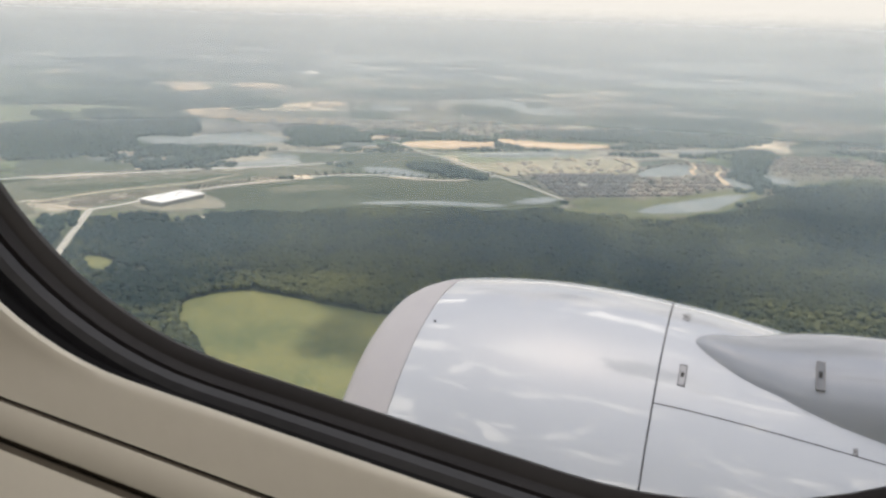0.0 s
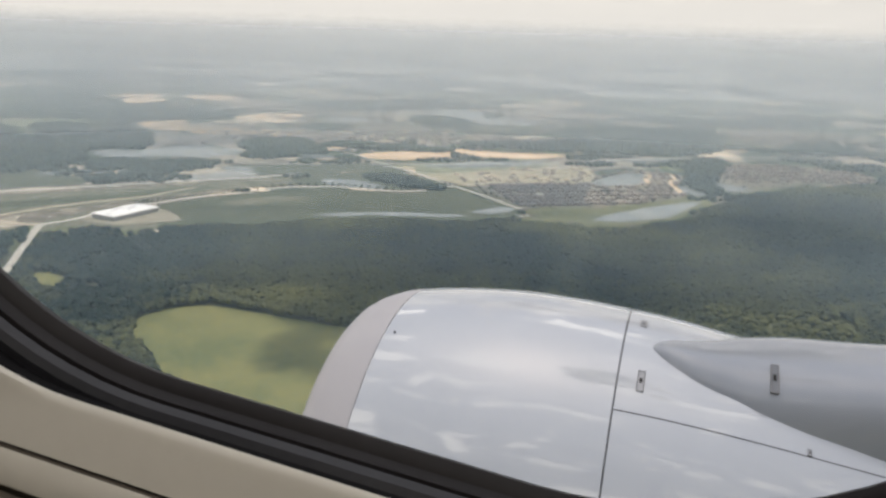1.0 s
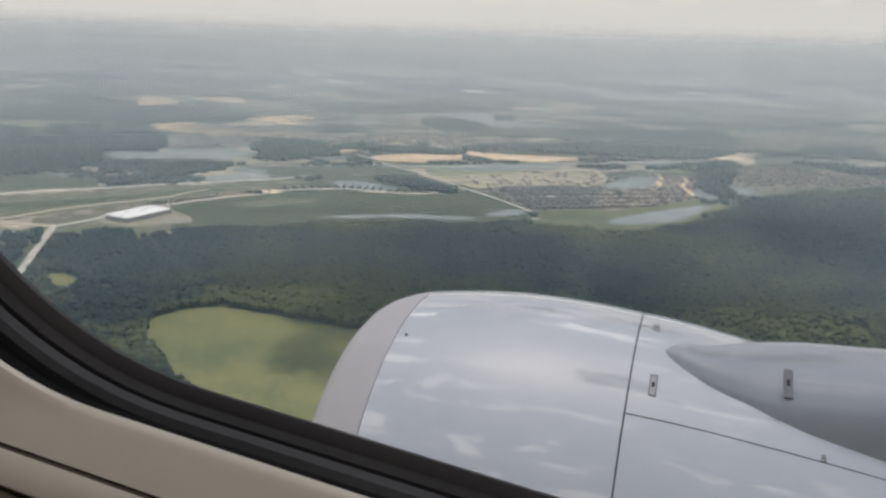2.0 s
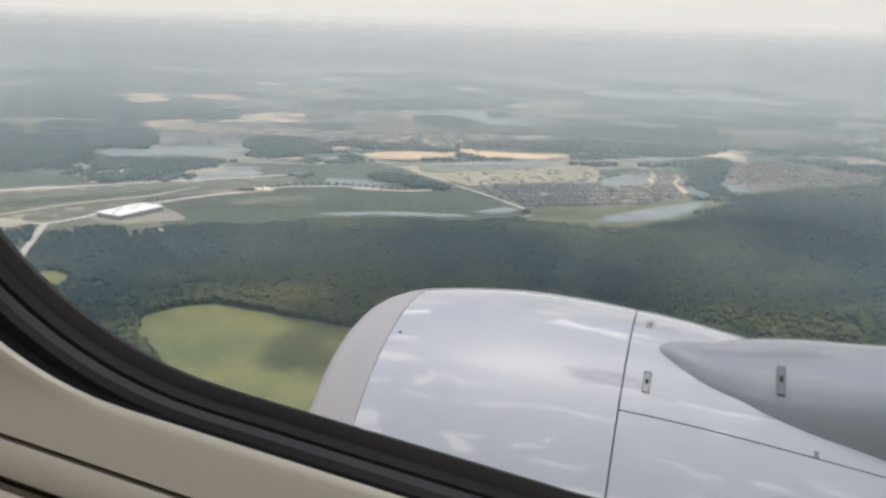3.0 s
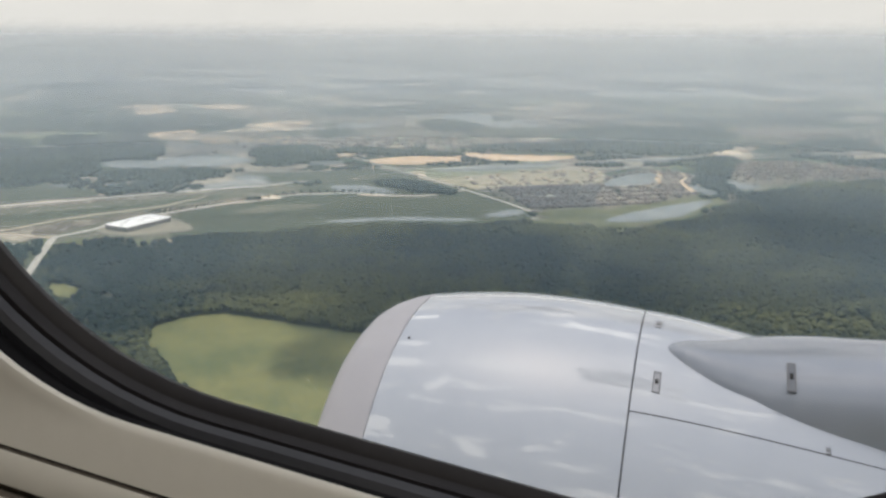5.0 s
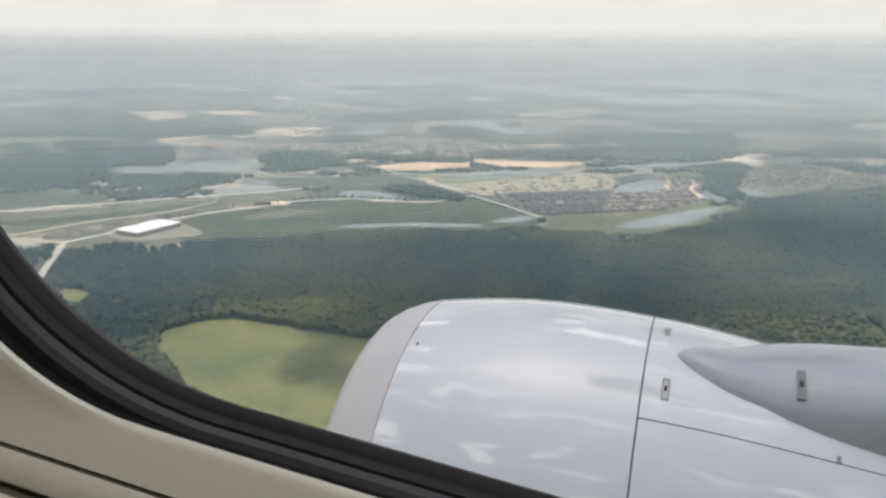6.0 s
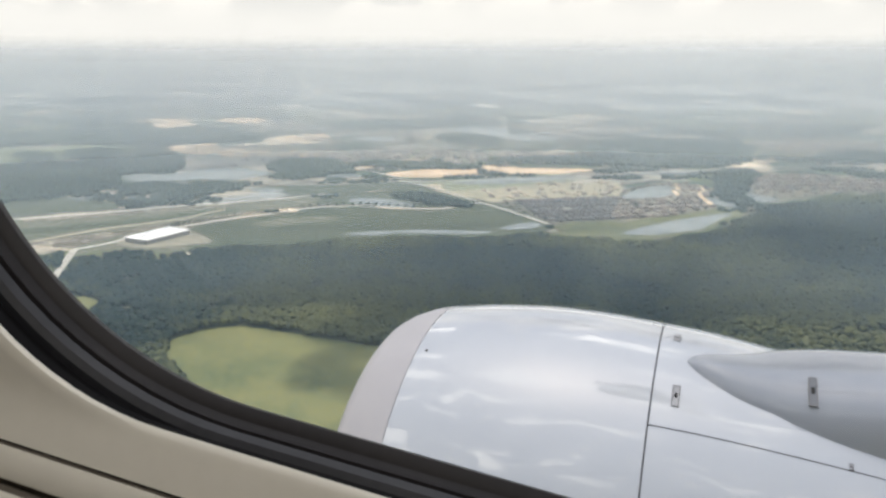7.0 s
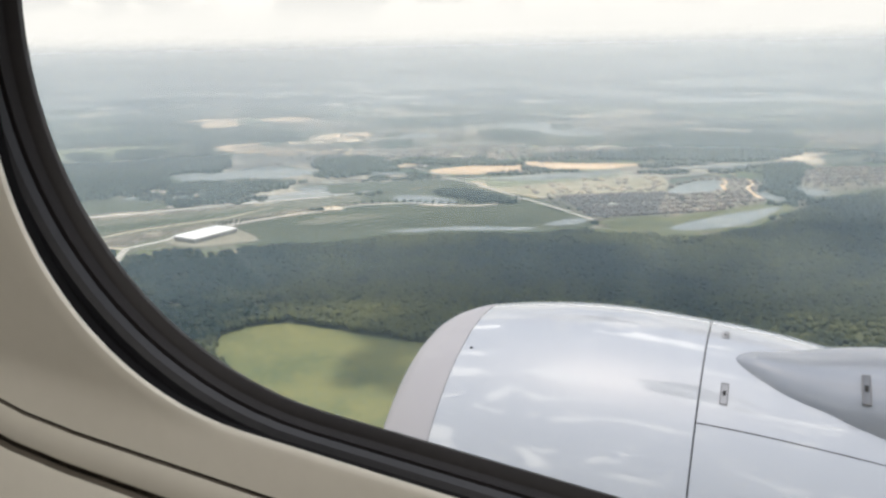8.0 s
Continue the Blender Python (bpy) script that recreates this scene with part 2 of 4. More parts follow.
def box(bm, x0, x1, y0, y1, z0, z1):
    v = [bm.verts.new((x, y, z)) for z in (z0, z1) for x, y in ((x0, y0), (x1, y0), (x1, y1), (x0, y1))]
    for q in ((3, 2, 1, 0), (4, 5, 6, 7), (0, 1, 5, 4), (1, 2, 6, 5), (2, 3, 7, 6), (3, 0, 4, 7)):
        bm.faces.new([v[i] for i in q])
    return bm


def boxed(*dims):
    return box(bmesh.new(), *dims)


# ---- the land ----
# The far edge of the sheet lies square to the view, where the imitated haze hides the plain.
bm = bmesh.new()
u_axis, v_axis = Vector((math.cos(radians(18.5)), math.sin(radians(18.5)), 0)), Vector((-math.sin(radians(18.5)), math.cos(radians(18.5)), 0))
grid = [[bm.verts.new(u_axis * u + v_axis * v) for u in np.linspace(-9000, 9000, 37)] for v in np.linspace(-4800, 4780, 25)]
for a, b in zip(grid, grid[1:]):
    for i in range(36):
        bm.faces.new((a[i], a[i + 1], b[i + 1], b[i]))
ground = part("ground", bm, land, smooth=False)
tagged(ground, "flat hazy plain of woods, pasture and cleared plots", "ground", kind="structure")


def spline(pts, n=14, closed=False):
    """A smooth line through the points."""
    p = [Vector((*q, 0)) for q in pts]
    p = [p[-1]] + p + [p[0], p[1]] if closed else [2 * p[0] - p[1]] + p + [2 * p[-1] - p[-2]]
    out = []
    for a, b, c, d in zip(p, p[1:], p[2:], p[3:]):
        for i in range(n):
            t = i / n
            out.append(0.5 * (2 * b + (c - a) * t + (2 * a - 5 * b + 4 * c - d) * t * t + (3 * b - a - 3 * c + d) * t ** 3))
    return out if closed else out + [p[-2]]


def shore(corners, seed, rough=0.10, n=7, straight=False):
    """An uneven outline round a plot, given by its corners."""
    if straight:
        line = []
        for a, b in zip(corners, corners[1:] + corners[:1]):
            line += [Vector((*a, 0)).lerp(Vector((*b, 0)), k / n) for k in range(n)]
    else:
        line = spline(corners, n, True)
    mid = sum(line, Vector()) / len(line)
    size = sum((q - mid).length for q in line) / len(line)
    out = []
    for q in line:
        k = noise.noise(q * (2.6 / size) + Vector((0, 0, seed))) + 0.6 * noise.noise(q * (7.0 / size) + Vector((0, 0, seed + 9.5)))
        q = q + (q - mid).normalized() * k * rough * size
        out.append((q.x, q.y))
    return out


def slab(name, outline, mat, z, label, category, kind="structure"):
    bm = loft([[(x, y, -0.1) for x, y in outline], [(x, y, z) for x, y in outline]])
    bm.verts.ensure_lookup_table()
    bm.faces.new(bm.verts[len(outline):])
    return tagged(part(name, bm, mat, smooth=False), label, category, kind=kind)


def ribbon(name, pts, width, mat, z, label, category="road"):
    line = spline(pts)
    loops = []
    for i, q in enumerate(line):
        d = (line[min(i + 1, len(line) - 1)] - line[max(i - 1, 0)]).normalized()
        s = Vector((-d.y, d.x, 0)) * width / 2 * (1 + 0.15 * noise.noise(q * 0.02))
        a, b = q + s, q - s
        loops.append([(a.x, a.y, -0.1), (a.x, a.y, z), (b.x, b.y, z), (b.x, b.y, -0.1)])
    return tagged(part(name, loft(loops, closed=False), mat, smooth=False), label, category, kind="structure")


def inside(outline, x, y):
    """Which of the points lie within the outline."""
    o = np.array(outline)
    hit = np.zeros(len(x), bool)
    for (x0, y0), (x1, y1) in zip(o, np.roll(o, -1, 0)):
        if y0 != y1:
            hit ^= ((y0 > y) != (y1 > y)) & (x < (x1 - x0) * (y - y0) / (y1 - y0) + x0)
    return hit


FIELD = shore([(-562, 725), (-589, 768), (-582, 804), (-557, 832), (-507, 839), (-434, 831), (-360, 827), (-292, 829), (-245, 768), (-225, 637), (-305, 577), (-382, 586), (-491, 657)], 4, 0.02)
CLEARING = shore([(-826, 867), (-813, 882), (-769, 864), (-752, 835), (-749, 809), (-783, 825)], 7, 0.12)
# Sunlit stretches of the woods, put into yellow-green ground with fewer trees.
SUNLIT_PATCHES = [shore([(-53, 1211), (-31, 1264), (17, 1273), (25, 1236), (-17, 1192)], 16), shore([(-190, 1456), (-145, 1499), (-84, 1480), (-87, 1391), (-150, 1370)], 17),
          shore([(64, 1379), (129, 1459), (204, 1518), (294, 1601), (272, 1465), (137, 1346)], 18), shore([(35, 987), (88, 1043), (151, 1046), (210, 1075), (193, 970), (94, 947)], 19),
          shore([(-992, 1101), (-914, 1117), (-826, 1133), (-796, 1076), (-872, 1037), (-952, 1041)], 20), shore([(-295, 1471), (-249, 1506), (-194, 1484), (-214, 1420), (-275, 1419)], 21)]
for outline in SUNLIT_PATCHES:
    slab("sunlit_patch", outline, bank_sunlit_green, 0.35, "yellow-green patch imitating sunlit woods, with scattered trees", "meadow")
slab("meadow", FIELD, grass, 0.4, "bright green mown meadow among dark woods", "meadow")
slab("clearing", CLEARING, grass, 0.4, "small grassy clearing at the edge of the woods", "meadow")
PARK = shore([(-940, 1296), (-916, 1393), (-863, 1476), (-799, 1555), (-718, 1608), (-571, 1627), (-479, 1697), (-402, 1642), (-304, 1553), (-295, 1471), (-346, 1415), (-456, 1361), (-583, 1302), (-685, 1242), (-760, 1183), (-824, 1155)], 11, 0.01)
slab("park_grass", PARK, lawn, 0.30, "wide rough green grass beside ponds and a tree-lined road", "meadow")
slab("dry_grass", shore([(-856, 1378), (-820, 1447), (-766, 1489), (-712, 1481), (-756, 1421), (-813, 1369)], 12, 0.2), verge, 0.36, "dry patch in rough green grass", "meadow")
slab("upper_grass", shore([(-836, 1627), (-825, 1722), (-735, 1850), (-639, 1863), (-486, 1723), (-579, 1652), (-729, 1632)], 14, 0.02), lawn, 0.29, "green grass round a pond", "meadow")
slab("roadside_grass", shore([(-1077, 1743), (-1005, 1838), (-857, 1922), (-750, 1966), (-644, 1879), (-749, 1846), (-868, 1692), (-950, 1682)], 13, 0.03), lawn, 0.27, "green grass between the highway and a wood", "meadow")
slab("road_verge", shore([(-1320, 1230), (-1170, 1372), (-1012, 1542), (-868, 1692), (-829, 1615), (-939, 1471), (-1003, 1331), (-1073, 1223), (-1143, 1132), (-1266, 1103)], 15, 0.02), verge, 0.25, "dry grass verge along the highway", "meadow")
slab("verge_grass", shore([(-1257, 1195), (-1172, 1277), (-1088, 1374), (-990, 1508), (-953, 1493), (-1045, 1352), (-1121, 1249), (-1185, 1177)], 22, 0.04), lawn, 0.30, "strip of green grass along the highway", "meadow")
slab("yard_grass", shore([(-1034, 1122), (-1022, 1239), (-983, 1304), (-940, 1296), (-834, 1177), (-850, 1121), (-934, 1086), (-981, 1055)], 23, 0.03), verge, 0.28, "dry grass between a warehouse and a road", "meadow")
slab("roadside_grass", shore([(-1537, 1473), (-1454, 1523), (-1289, 1498), (-1213, 1424), (-1291, 1347), (-1374, 1283)], 24, 0.05), lawn, 0.27, "green grass between the highway and a wood", "meadow")
slab("pasture", shore([(-2468, 2202), (-2242, 2271), (-2166, 2403), (-2001, 2454), (-1869, 2318), (-1899, 2151), (-1928, 1946), (-2081, 1847)], 25, 0.05), pasture_green, 0.30, "pale green pasture beside dark woods", "meadow")
slab("pond_bank", shore([(-286, 1559), (-216, 1639), (-144, 1698), (-49, 1820), (43, 1877), (64, 1790), (0, 1607), (-76, 1511), (-194, 1484), (-273, 1520)], 26, 0.03), bank_sunlit_green, 0.32, "yellow-green grassy bank round a pond", "meadow")
slab("plot_grass", shore([(-600, 1876), (-496, 1961), (-417, 2060), (-345, 2142), (-372, 2218), (-551, 2119), (-650, 1987)], 27, 0.03), pasture_green, 0.28, "pale green grass beside building plots", "meadow")
DARK = shore([(-472, 1757), (-299, 1572), (-184, 1632), (-202, 1911)], 28, 0.0, straight=True)
BROWN = shore([(-202, 1911), (-83, 1910), (6, 1851), (-52, 1753), (-120, 1682), (-184, 1632)], 29, 0.02)
SANDY = shore([(-595, 1860), (-504, 1940), (-414, 2042), (-242, 2135), (-199, 2002), (-202, 1911), (-339, 1836), (-472, 1757)], 30, 0.0, straight=True)
RIGHT = shore([(71, 2104), (104, 2324), (193, 2416), (333, 2417), (456, 2354), (429, 2200), (272, 2116), (148, 2005)], 31, 0.02)
SPREAD = shore([(-201, 2018), (-97, 2161), (6, 2084), (-1, 1877), (-83, 1910), (-193, 1890)], 32, 0.02)
for name, outline, mat, label in (("dark", DARK, estate_soil, "grey-brown trodden ground of a housing estate"), ("brown", BROWN, brown_soil, "brown ground of a housing estate among small trees"),
                                  ("sandy", SANDY, plot_soil, "pale sandy ground with new streets and unfinished houses"), ("right", RIGHT, brown_soil, "brown ground of a far housing estate"),
                                  ("spread", SPREAD, brown_soil, "trodden ground between ponds and new streets")):
    slab("housing_ground", outline, mat, 0.34, label, "ground")

PONDS = []


def add_pond(name, corners):
    PONDS.append((name, corners))
    slab(name, shore(corners, 39 + len(PONDS), 0.05), water, 0.55, "pale still water with an uneven bank", name)


add_pond("pond", [(-785, 1703), (-741, 1725), (-681, 1713), (-617, 1667), (-651, 1636), (-732, 1638), (-764, 1657)])
add_pond("pond", [(-645, 1354), (-617, 1379), (-573, 1408), (-559, 1387), (-597, 1360)])
add_pond("pond", [(-562, 1412), (-505, 1440), (-431, 1453), (-388, 1462), (-404, 1436), (-474, 1414), (-550, 1395)])
add_pond("pond", [(-381, 1491), (-360, 1541), (-332, 1567), (-311, 1546), (-339, 1499)])
add_pond("pond", [(-153, 1522), (-128, 1587), (-80, 1659), (-23, 1731), (36, 1787), (12, 1700), (-22, 1600), (-68, 1549), (-117, 1518)])
add_pond("pond", [(-199, 1904), (-186, 2006), (-141, 2100), (-97, 2096), (-86, 1987), (-139, 1915)])
add_pond("pond", [(-13, 1978), (14, 1955), (52, 1880), (31, 1852), (-2, 1898)])
add_pond("pond", [(60, 2067), (100, 2030), (144, 1996), (103, 1946), (75, 1982)])
add_pond("lake", [(-1512, 1818), (-1500, 1887), (-1411, 1915), (-1390, 1990), (-1339, 2054), (-1237, 2038), (-1158, 1994), (-1174, 1903), (-1209, 1851), (-1291, 1845), (-1339, 1790), (-1402, 1761)])
add_pond("lake", [(-1113, 3402), (-1011, 3575), (-858, 3479), (-789, 3246), (-694, 3397), (-561, 3245), (-593, 3062), (-743, 3016), (-820, 3144), (-977, 3286)])
add_pond("pond", [(-387, 2950), (-315, 2900), (-261, 2781), (-295, 2723), (-344, 2822)])
add_pond("pond", [(-197, 2936), (-129, 2939), (-31, 2821), (-98, 2848)])
add_pond("pond", [(-1393, 1488), (-1380, 1531), (-1331, 1538), (-1348, 1494)])
add_pond("pond", [(-1286, 1560), (-1287, 1592), (-1235, 1569), (-1238, 1529)])
add_pond("pond", [(-1066, 1737), (-1033, 1774), (-983, 1755), (-1012, 1712)])
add_pond("pond", [(-996, 2012), (-965, 2054), (-889, 2034), (-949, 1984)])
add_pond("pond", [(-637, 1991), (-523, 2128), (-354, 2202), (-373, 2134), (-522, 2008)])
add_pond("lake", [(-1334, 2899), (-1285, 3002), (-1142, 3001), (-1125, 2838), (-1245, 2802)])
add_pond("pond", [(-202, 2315), (-101, 2392), (-12, 2432), (-97, 2314)])
add_pond("pond", [(-1256, 1602), (-1267, 1648), (-1226, 1611), (-1209, 1561)])
slab("silt_flat", shore([(-1095, 1516), (-1080, 1602), (-1047, 1668), (-1007, 1730), (-940, 1685), (-982, 1610), (-1035, 1557)], 61, 0.03), silt, 0.45, "pale drained basin beside the highway", "bare ground")
PLOTS = []


def add_plot(corners):
    PLOTS.append(corners)
    slab("bare_plot", shore(corners, 69 + len(PLOTS), 0.10), sand, 0.45, "bare sandy building plot", "bare ground")


add_plot([(-660, 2290), (-626, 2339), (-521, 2321), (-410, 2344), (-312, 2350), (-354, 2290), (-420, 2225), (-545, 2219)])
add_plot([(-1816, 2438), (-1778, 2522), (-1748, 2589), (-1600, 2434), (-1565, 2315), (-1649, 2305)])
add_plot([(-1600, 2434), (-1511, 2496), (-1349, 2478), (-1227, 2451), (-1208, 2365), (-1360, 2348), (-1483, 2279)])
add_plot([(-1625, 2854), (-1593, 2978), (-1515, 3049), (-1422, 2894), (-1482, 2770)])
add_plot([(-855, 2111), (-773, 2206), (-657, 2267), (-617, 2185), (-695, 2074), (-817, 2057)])
add_plot([(-2792, 3360), (-2635, 3477), (-2433, 3467), (-2459, 3325)])
add_plot([(-2346, 3528), (-2241, 3666), (-2046, 3548), (-2117, 3364)])
add_plot([(-1064, 2189), (-1026, 2307), (-938, 2229), (-978, 2119)])
add_plot([(-2477, 3224), (-2363, 3322), (-2208, 3185), (-2286, 3048)])
add_plot([(736, 5680), (885, 5838), (882, 5611), (740, 5463)])
slab("mud_flat", shore([(-1411, 1915), (-1568, 2166), (-1613, 2300), (-1468, 2255), (-1363, 2317), (-1244, 2185), (-1134, 2001), (-1195, 2027), (-1321, 2084), (-1400, 2060)], 53, 0.04), mud, 0.40, "grey-brown dry shore of a lake", "bare ground")
slab("yard", shore([(-1000, 1173), (-1012, 1222), (-977, 1295), (-919, 1287), (-846, 1237), (-844, 1209), (-867, 1193), (-915, 1151), (-967, 1152)], 52, 0.02), yard_dust, 0.45, "pale dusty yard round a warehouse", "pavement")

ribbon("road", [(-1157, 2322), (-1050, 2245), (-961, 2160), (-835, 2062), (-757, 1983), (-631, 1883), (-493, 1750), (-394, 1657), (-301, 1560)], 9, concrete, 0.70, "pale concrete road beside a housing estate")
CURVED = [(-1026, 1098), (-1002, 1168), (-996, 1237), (-980, 1300), (-958, 1340), (-922, 1415), (-874, 1485), (-819, 1569), (-744, 1620), (-663, 1632), (-575, 1639), (-525, 1683), (-492, 1743)]
ribbon("road", CURVED, 7, pale_road, 0.65, "pale curving road lined with trees")
ribbon("highway", [(-1419, 1165), (-1346, 1256), (-1273, 1327), (-1195, 1403), (-1083, 1520), (-982, 1610), (-918, 1677), (-864, 1742)], 9, pale_road, 0.75, "pale straight highway through grass")
ribbon("highway", [(-1456, 1198), (-1374, 1283), (-1295, 1352), (-1213, 1424), (-1095, 1538), (-993, 1629), (-925, 1690), (-871, 1756)], 6, asphalt, 0.74, "grey second carriageway of the highway")
ribbon("road", [(-1109, 1824), (-1009, 1846), (-904, 1888), (-833, 1939), (-757, 1983)], 10, concrete, 0.72, "pale road between grass and woods")
ribbon("road", [(-841, 820), (-882, 883), (-934, 961), (-993, 1051), (-1024, 1099)], 11, concrete, 0.70, "pale road at the edge of the woods")
ribbon("track", [(-1151, 1102), (-1139, 1129), (-1112, 1216), (-1074, 1286), (-1017, 1372), (-1000, 1439), (-983, 1497)], 8, track_sand, 0.60, "sandy track beside the highway")
ribbon("track", [(-1024, 1099), (-1059, 1096), (-1109, 1098), (-1146, 1086)], 9, track_sand, 0.60, "sandy track to the edge of the woods")
ribbon("track", [(-1532, 1436), (-1524, 1493), (-1490, 1544), (-1455, 1597), (-1408, 1621)], 8, concrete, 0.60, "pale track through scattered woods")
ribbon("road", [(-757, 1983), (-642, 2009), (-513, 2089), (-376, 2153), (-298, 2230), (-202, 2315), (-71, 2402), (49, 2487), (236, 2594), (473, 2719)], 13, concrete, 0.70, "far pale road past the houses")
ribbon("road", [(-376, 2153), (-256, 2130), (-150, 2224), (-11, 2375), (200, 2510), (444, 2610)], 9, concrete, 0.69, "far pale road past the houses")
ribbon("road", [(-1157, 2322), (-1142, 2477), (-1059, 2568), (-987, 2729), (-893, 2794)], 12, concrete, 0.70, "far pale road past scattered buildings")
ribbon("road", [(-1178, 3383), (-1089, 3253), (-976, 3052), (-912, 2788), (-788, 2651), (-692, 2585)], 11, concrete, 0.68, "far pale road towards a lake")
ribbon("road", [(-584, 3308), (-471, 3162), (-480, 2958), (-554, 2724), (-640, 2601)], 11, concrete, 0.68, "far pale road towards a lake")
ribbon("street", [(-94, 2162), (-83, 2091), (-91, 2036), (-77, 1966)], 11, sand, 0.62, "curving sandy street of a new estate")
ribbon("street", [(-37, 2142), (-27, 2073), (-34, 2020), (-22, 1944), (-1, 1877)], 11, sand, 0.62, "curving sandy street of a new estate")


# ---- woods ----
ICO = np.array([(0, 0, -1), (0.72, -0.53, -0.45), (-0.28, -0.85, -0.45), (-0.89, 0, -0.45), (-0.28, 0.85, -0.45), (0.72, 0.53, -0.45),
                (0.28, -0.85, 0.45), (-0.72, -0.53, 0.45), (-0.72, 0.53, 0.45), (0.28, 0.85, 0.45), (0.89, 0, 0.45), (0, 0, 1)])
ICO_F = np.array([(0, 1, 2), (1, 0, 5), (0, 2, 3), (0, 3, 4), (0, 4, 5), (1, 5, 10), (2, 1, 6), (3, 2, 7), (4, 3, 8), (5, 4, 9),
                  (1, 10, 6), (2, 6, 7), (3, 7, 8), (4, 8, 9), (5, 9, 10), (6, 10, 11), (7, 6, 11), (8, 7, 11), (9, 8, 11), (10, 9, 11)])


def crowns(name, x, y, size, height, mat, label, seed):
    """Tree crowns as uneven clumps, joined into one mesh."""
    g = np.random.default_rng(seed)
    n = len(x)
    s = size * g.uniform(0.6, 1.35, n)
    v = ICO[None] * (1 + g.uniform(-0.32, 0.32, (n, 12, 1)))
    v = v * s[:, None, None] * np.array((1, 1, 0.85))
    h = height * g.uniform(0.82, 1.12, n)
    v += np.stack([x, y, h - s * 0.6], 1)[:, None]
    f = ICO_F[None] + 12 * np.arange(n)[:, None, None]
    me = bpy.data.meshes.new(name)
    me.from_pydata(v.reshape(-1, 3), [], f.reshape(-1, 3))
    me.materials.append(mat)
    return tagged(new(name, me), label, "trees", kind="stuff")


def scatter(x0, x1, y0, y1, step, seed):
    g = np.random.default_rng(seed)
    x, y = np.meshgrid(np.arange(x0, x1, step), np.arange(y0, y1, step))
    x, y = x.ravel(), y.ravel()
    return x + g.uniform(-0.5, 0.5, len(x)) * step, y + g.uniform(-0.5, 0.5, len(y)) * step


def lumps(x, y, size, seed):
    """Smooth random values over the plan, about 0 to 1."""
    g = np.random.default_rng(seed)
    cells = g.uniform(0, 1, (64, 64))
    u, v = (x / size) % 64, (y / size) % 64
    i, j = u.astype(int), v.astype(int)
    fu, fv = u - i, v - j
    fu, fv = fu * fu * (3 - 2 * fu), fv * fv * (3 - 2 * fv)
    i2, j2 = (i + 1) % 64, (j + 1) % 64
    return (cells[i, j] * (1 - fu) + cells[i2, j] * fu) * (1 - fv) + (cells[i, j2] * (1 - fu) + cells[i2, j2] * fu) * fv


NORTH_EDGE = [(-1180, 884), (-967, 952), (-906, 945), (-968, 1041), (-932, 1085), (-834, 1100), (-808, 1141), (-734, 1195), (-649, 1258), (-530, 1329), (-369, 1385), (-281, 1448), (-187, 1429), (-73, 1456), (1, 1538), (62, 1711), (158, 1913), (262, 2036), (373, 2103), (623, 2232)]
WOODS = [(p[0] - 40 * (i == 0), p[1]) for i, p in enumerate(NORTH_EDGE)] + [(900, 2300), (700, 1500), (480, 620), (380, 500), (-620, 500), (-1150, 560), (-1400, 800)]
slab("forest_floor", WOODS, forest_soil, 0.2, "dark olive floor under dense woodland", "ground")
x, y = scatter(-1400, 900, 500, 2500, 6.4, 61)
wavy = 9 * np.sin(x / 23) + 6 * np.sin(y / 31)
keep = inside(WOODS, x, y + wavy) & ~inside(FIELD, x, y) & ~inside(CLEARING, x, y)
thin = np.random.default_rng(63).uniform(0, 1, len(x))
for outline in SUNLIT_PATCHES:
    keep &= ~inside(outline, x, y) | (thin < 0.45)
keep &= (thin < 0.93) & (lumps(x, y, 38, 64) > 0.07)
for q in spline([(-841, 820), (-882, 883), (-934, 961), (-993, 1051), (-1024, 1099)], 20):
    keep &= (x - q.x) ** 2 + (y - q.y) ** 2 > 15 ** 2
keep &= (x / y < 0.36) & (x / y > -1.12)
crowns("woodland", x[keep], y[keep], 4.9, 10.5, leaves, "dense dark green woodland seen from above", 62)
def far_wood(seed, corners):
    """A wood on the far plain, clear of ponds."""
    outline = shore(corners, seed, 0.10)
    xs, ys = [p[0] for p in outline], [p[1] for p in outline]
    far_off = min(ys) > 2300
    x, y = scatter(min(xs), max(xs), min(ys), max(ys), 17.0 if far_off else 11.0, seed - 10)
    keep = inside(outline, x, y)
    for _, pond in PONDS:
        keep &= ~inside(pond, x, y) & ~inside(pond, x, y + 30)
    crowns("far_wood", x[keep], y[keep], 11.0 if far_off else 7.0, 9.0, leaves_hazed, "distant dark wood between plots", seed + 10)


far_wood(80, [(-2, 1911), (-1, 2138), (11, 2346), (63, 2455), (106, 2398), (93, 2225), (72, 2071), (78, 1899), (42, 1873)])
far_wood(81, [(-442, 2970), (-345, 3163), (-142, 3183), (93, 3173), (112, 2859), (81, 2587), (-105, 2452), (-327, 2434), (-553, 2390), (-630, 2420), (-523, 2570), (-362, 2681)])
far_wood(82, [(-1259, 2171), (-1212, 2297), (-1088, 2278), (-982, 2129), (-920, 2011), (-1005, 1963), (-1081, 1918), (-1162, 2026)])
far_wood(83, [(-1980, 1794), (-1823, 1969), (-1773, 2183), (-1708, 2297), (-1552, 2134), (-1404, 1882), (-1501, 1808), (-1411, 1676), (-1416, 1519), (-1573, 1414)])
far_wood(84, [(-1368, 1644), (-1361, 1730), (-1268, 1740), (-1194, 1802), (-1115, 1807), (-1094, 1721), (-1145, 1588), (-1152, 1496), (-1181, 1430), (-1274, 1509)])
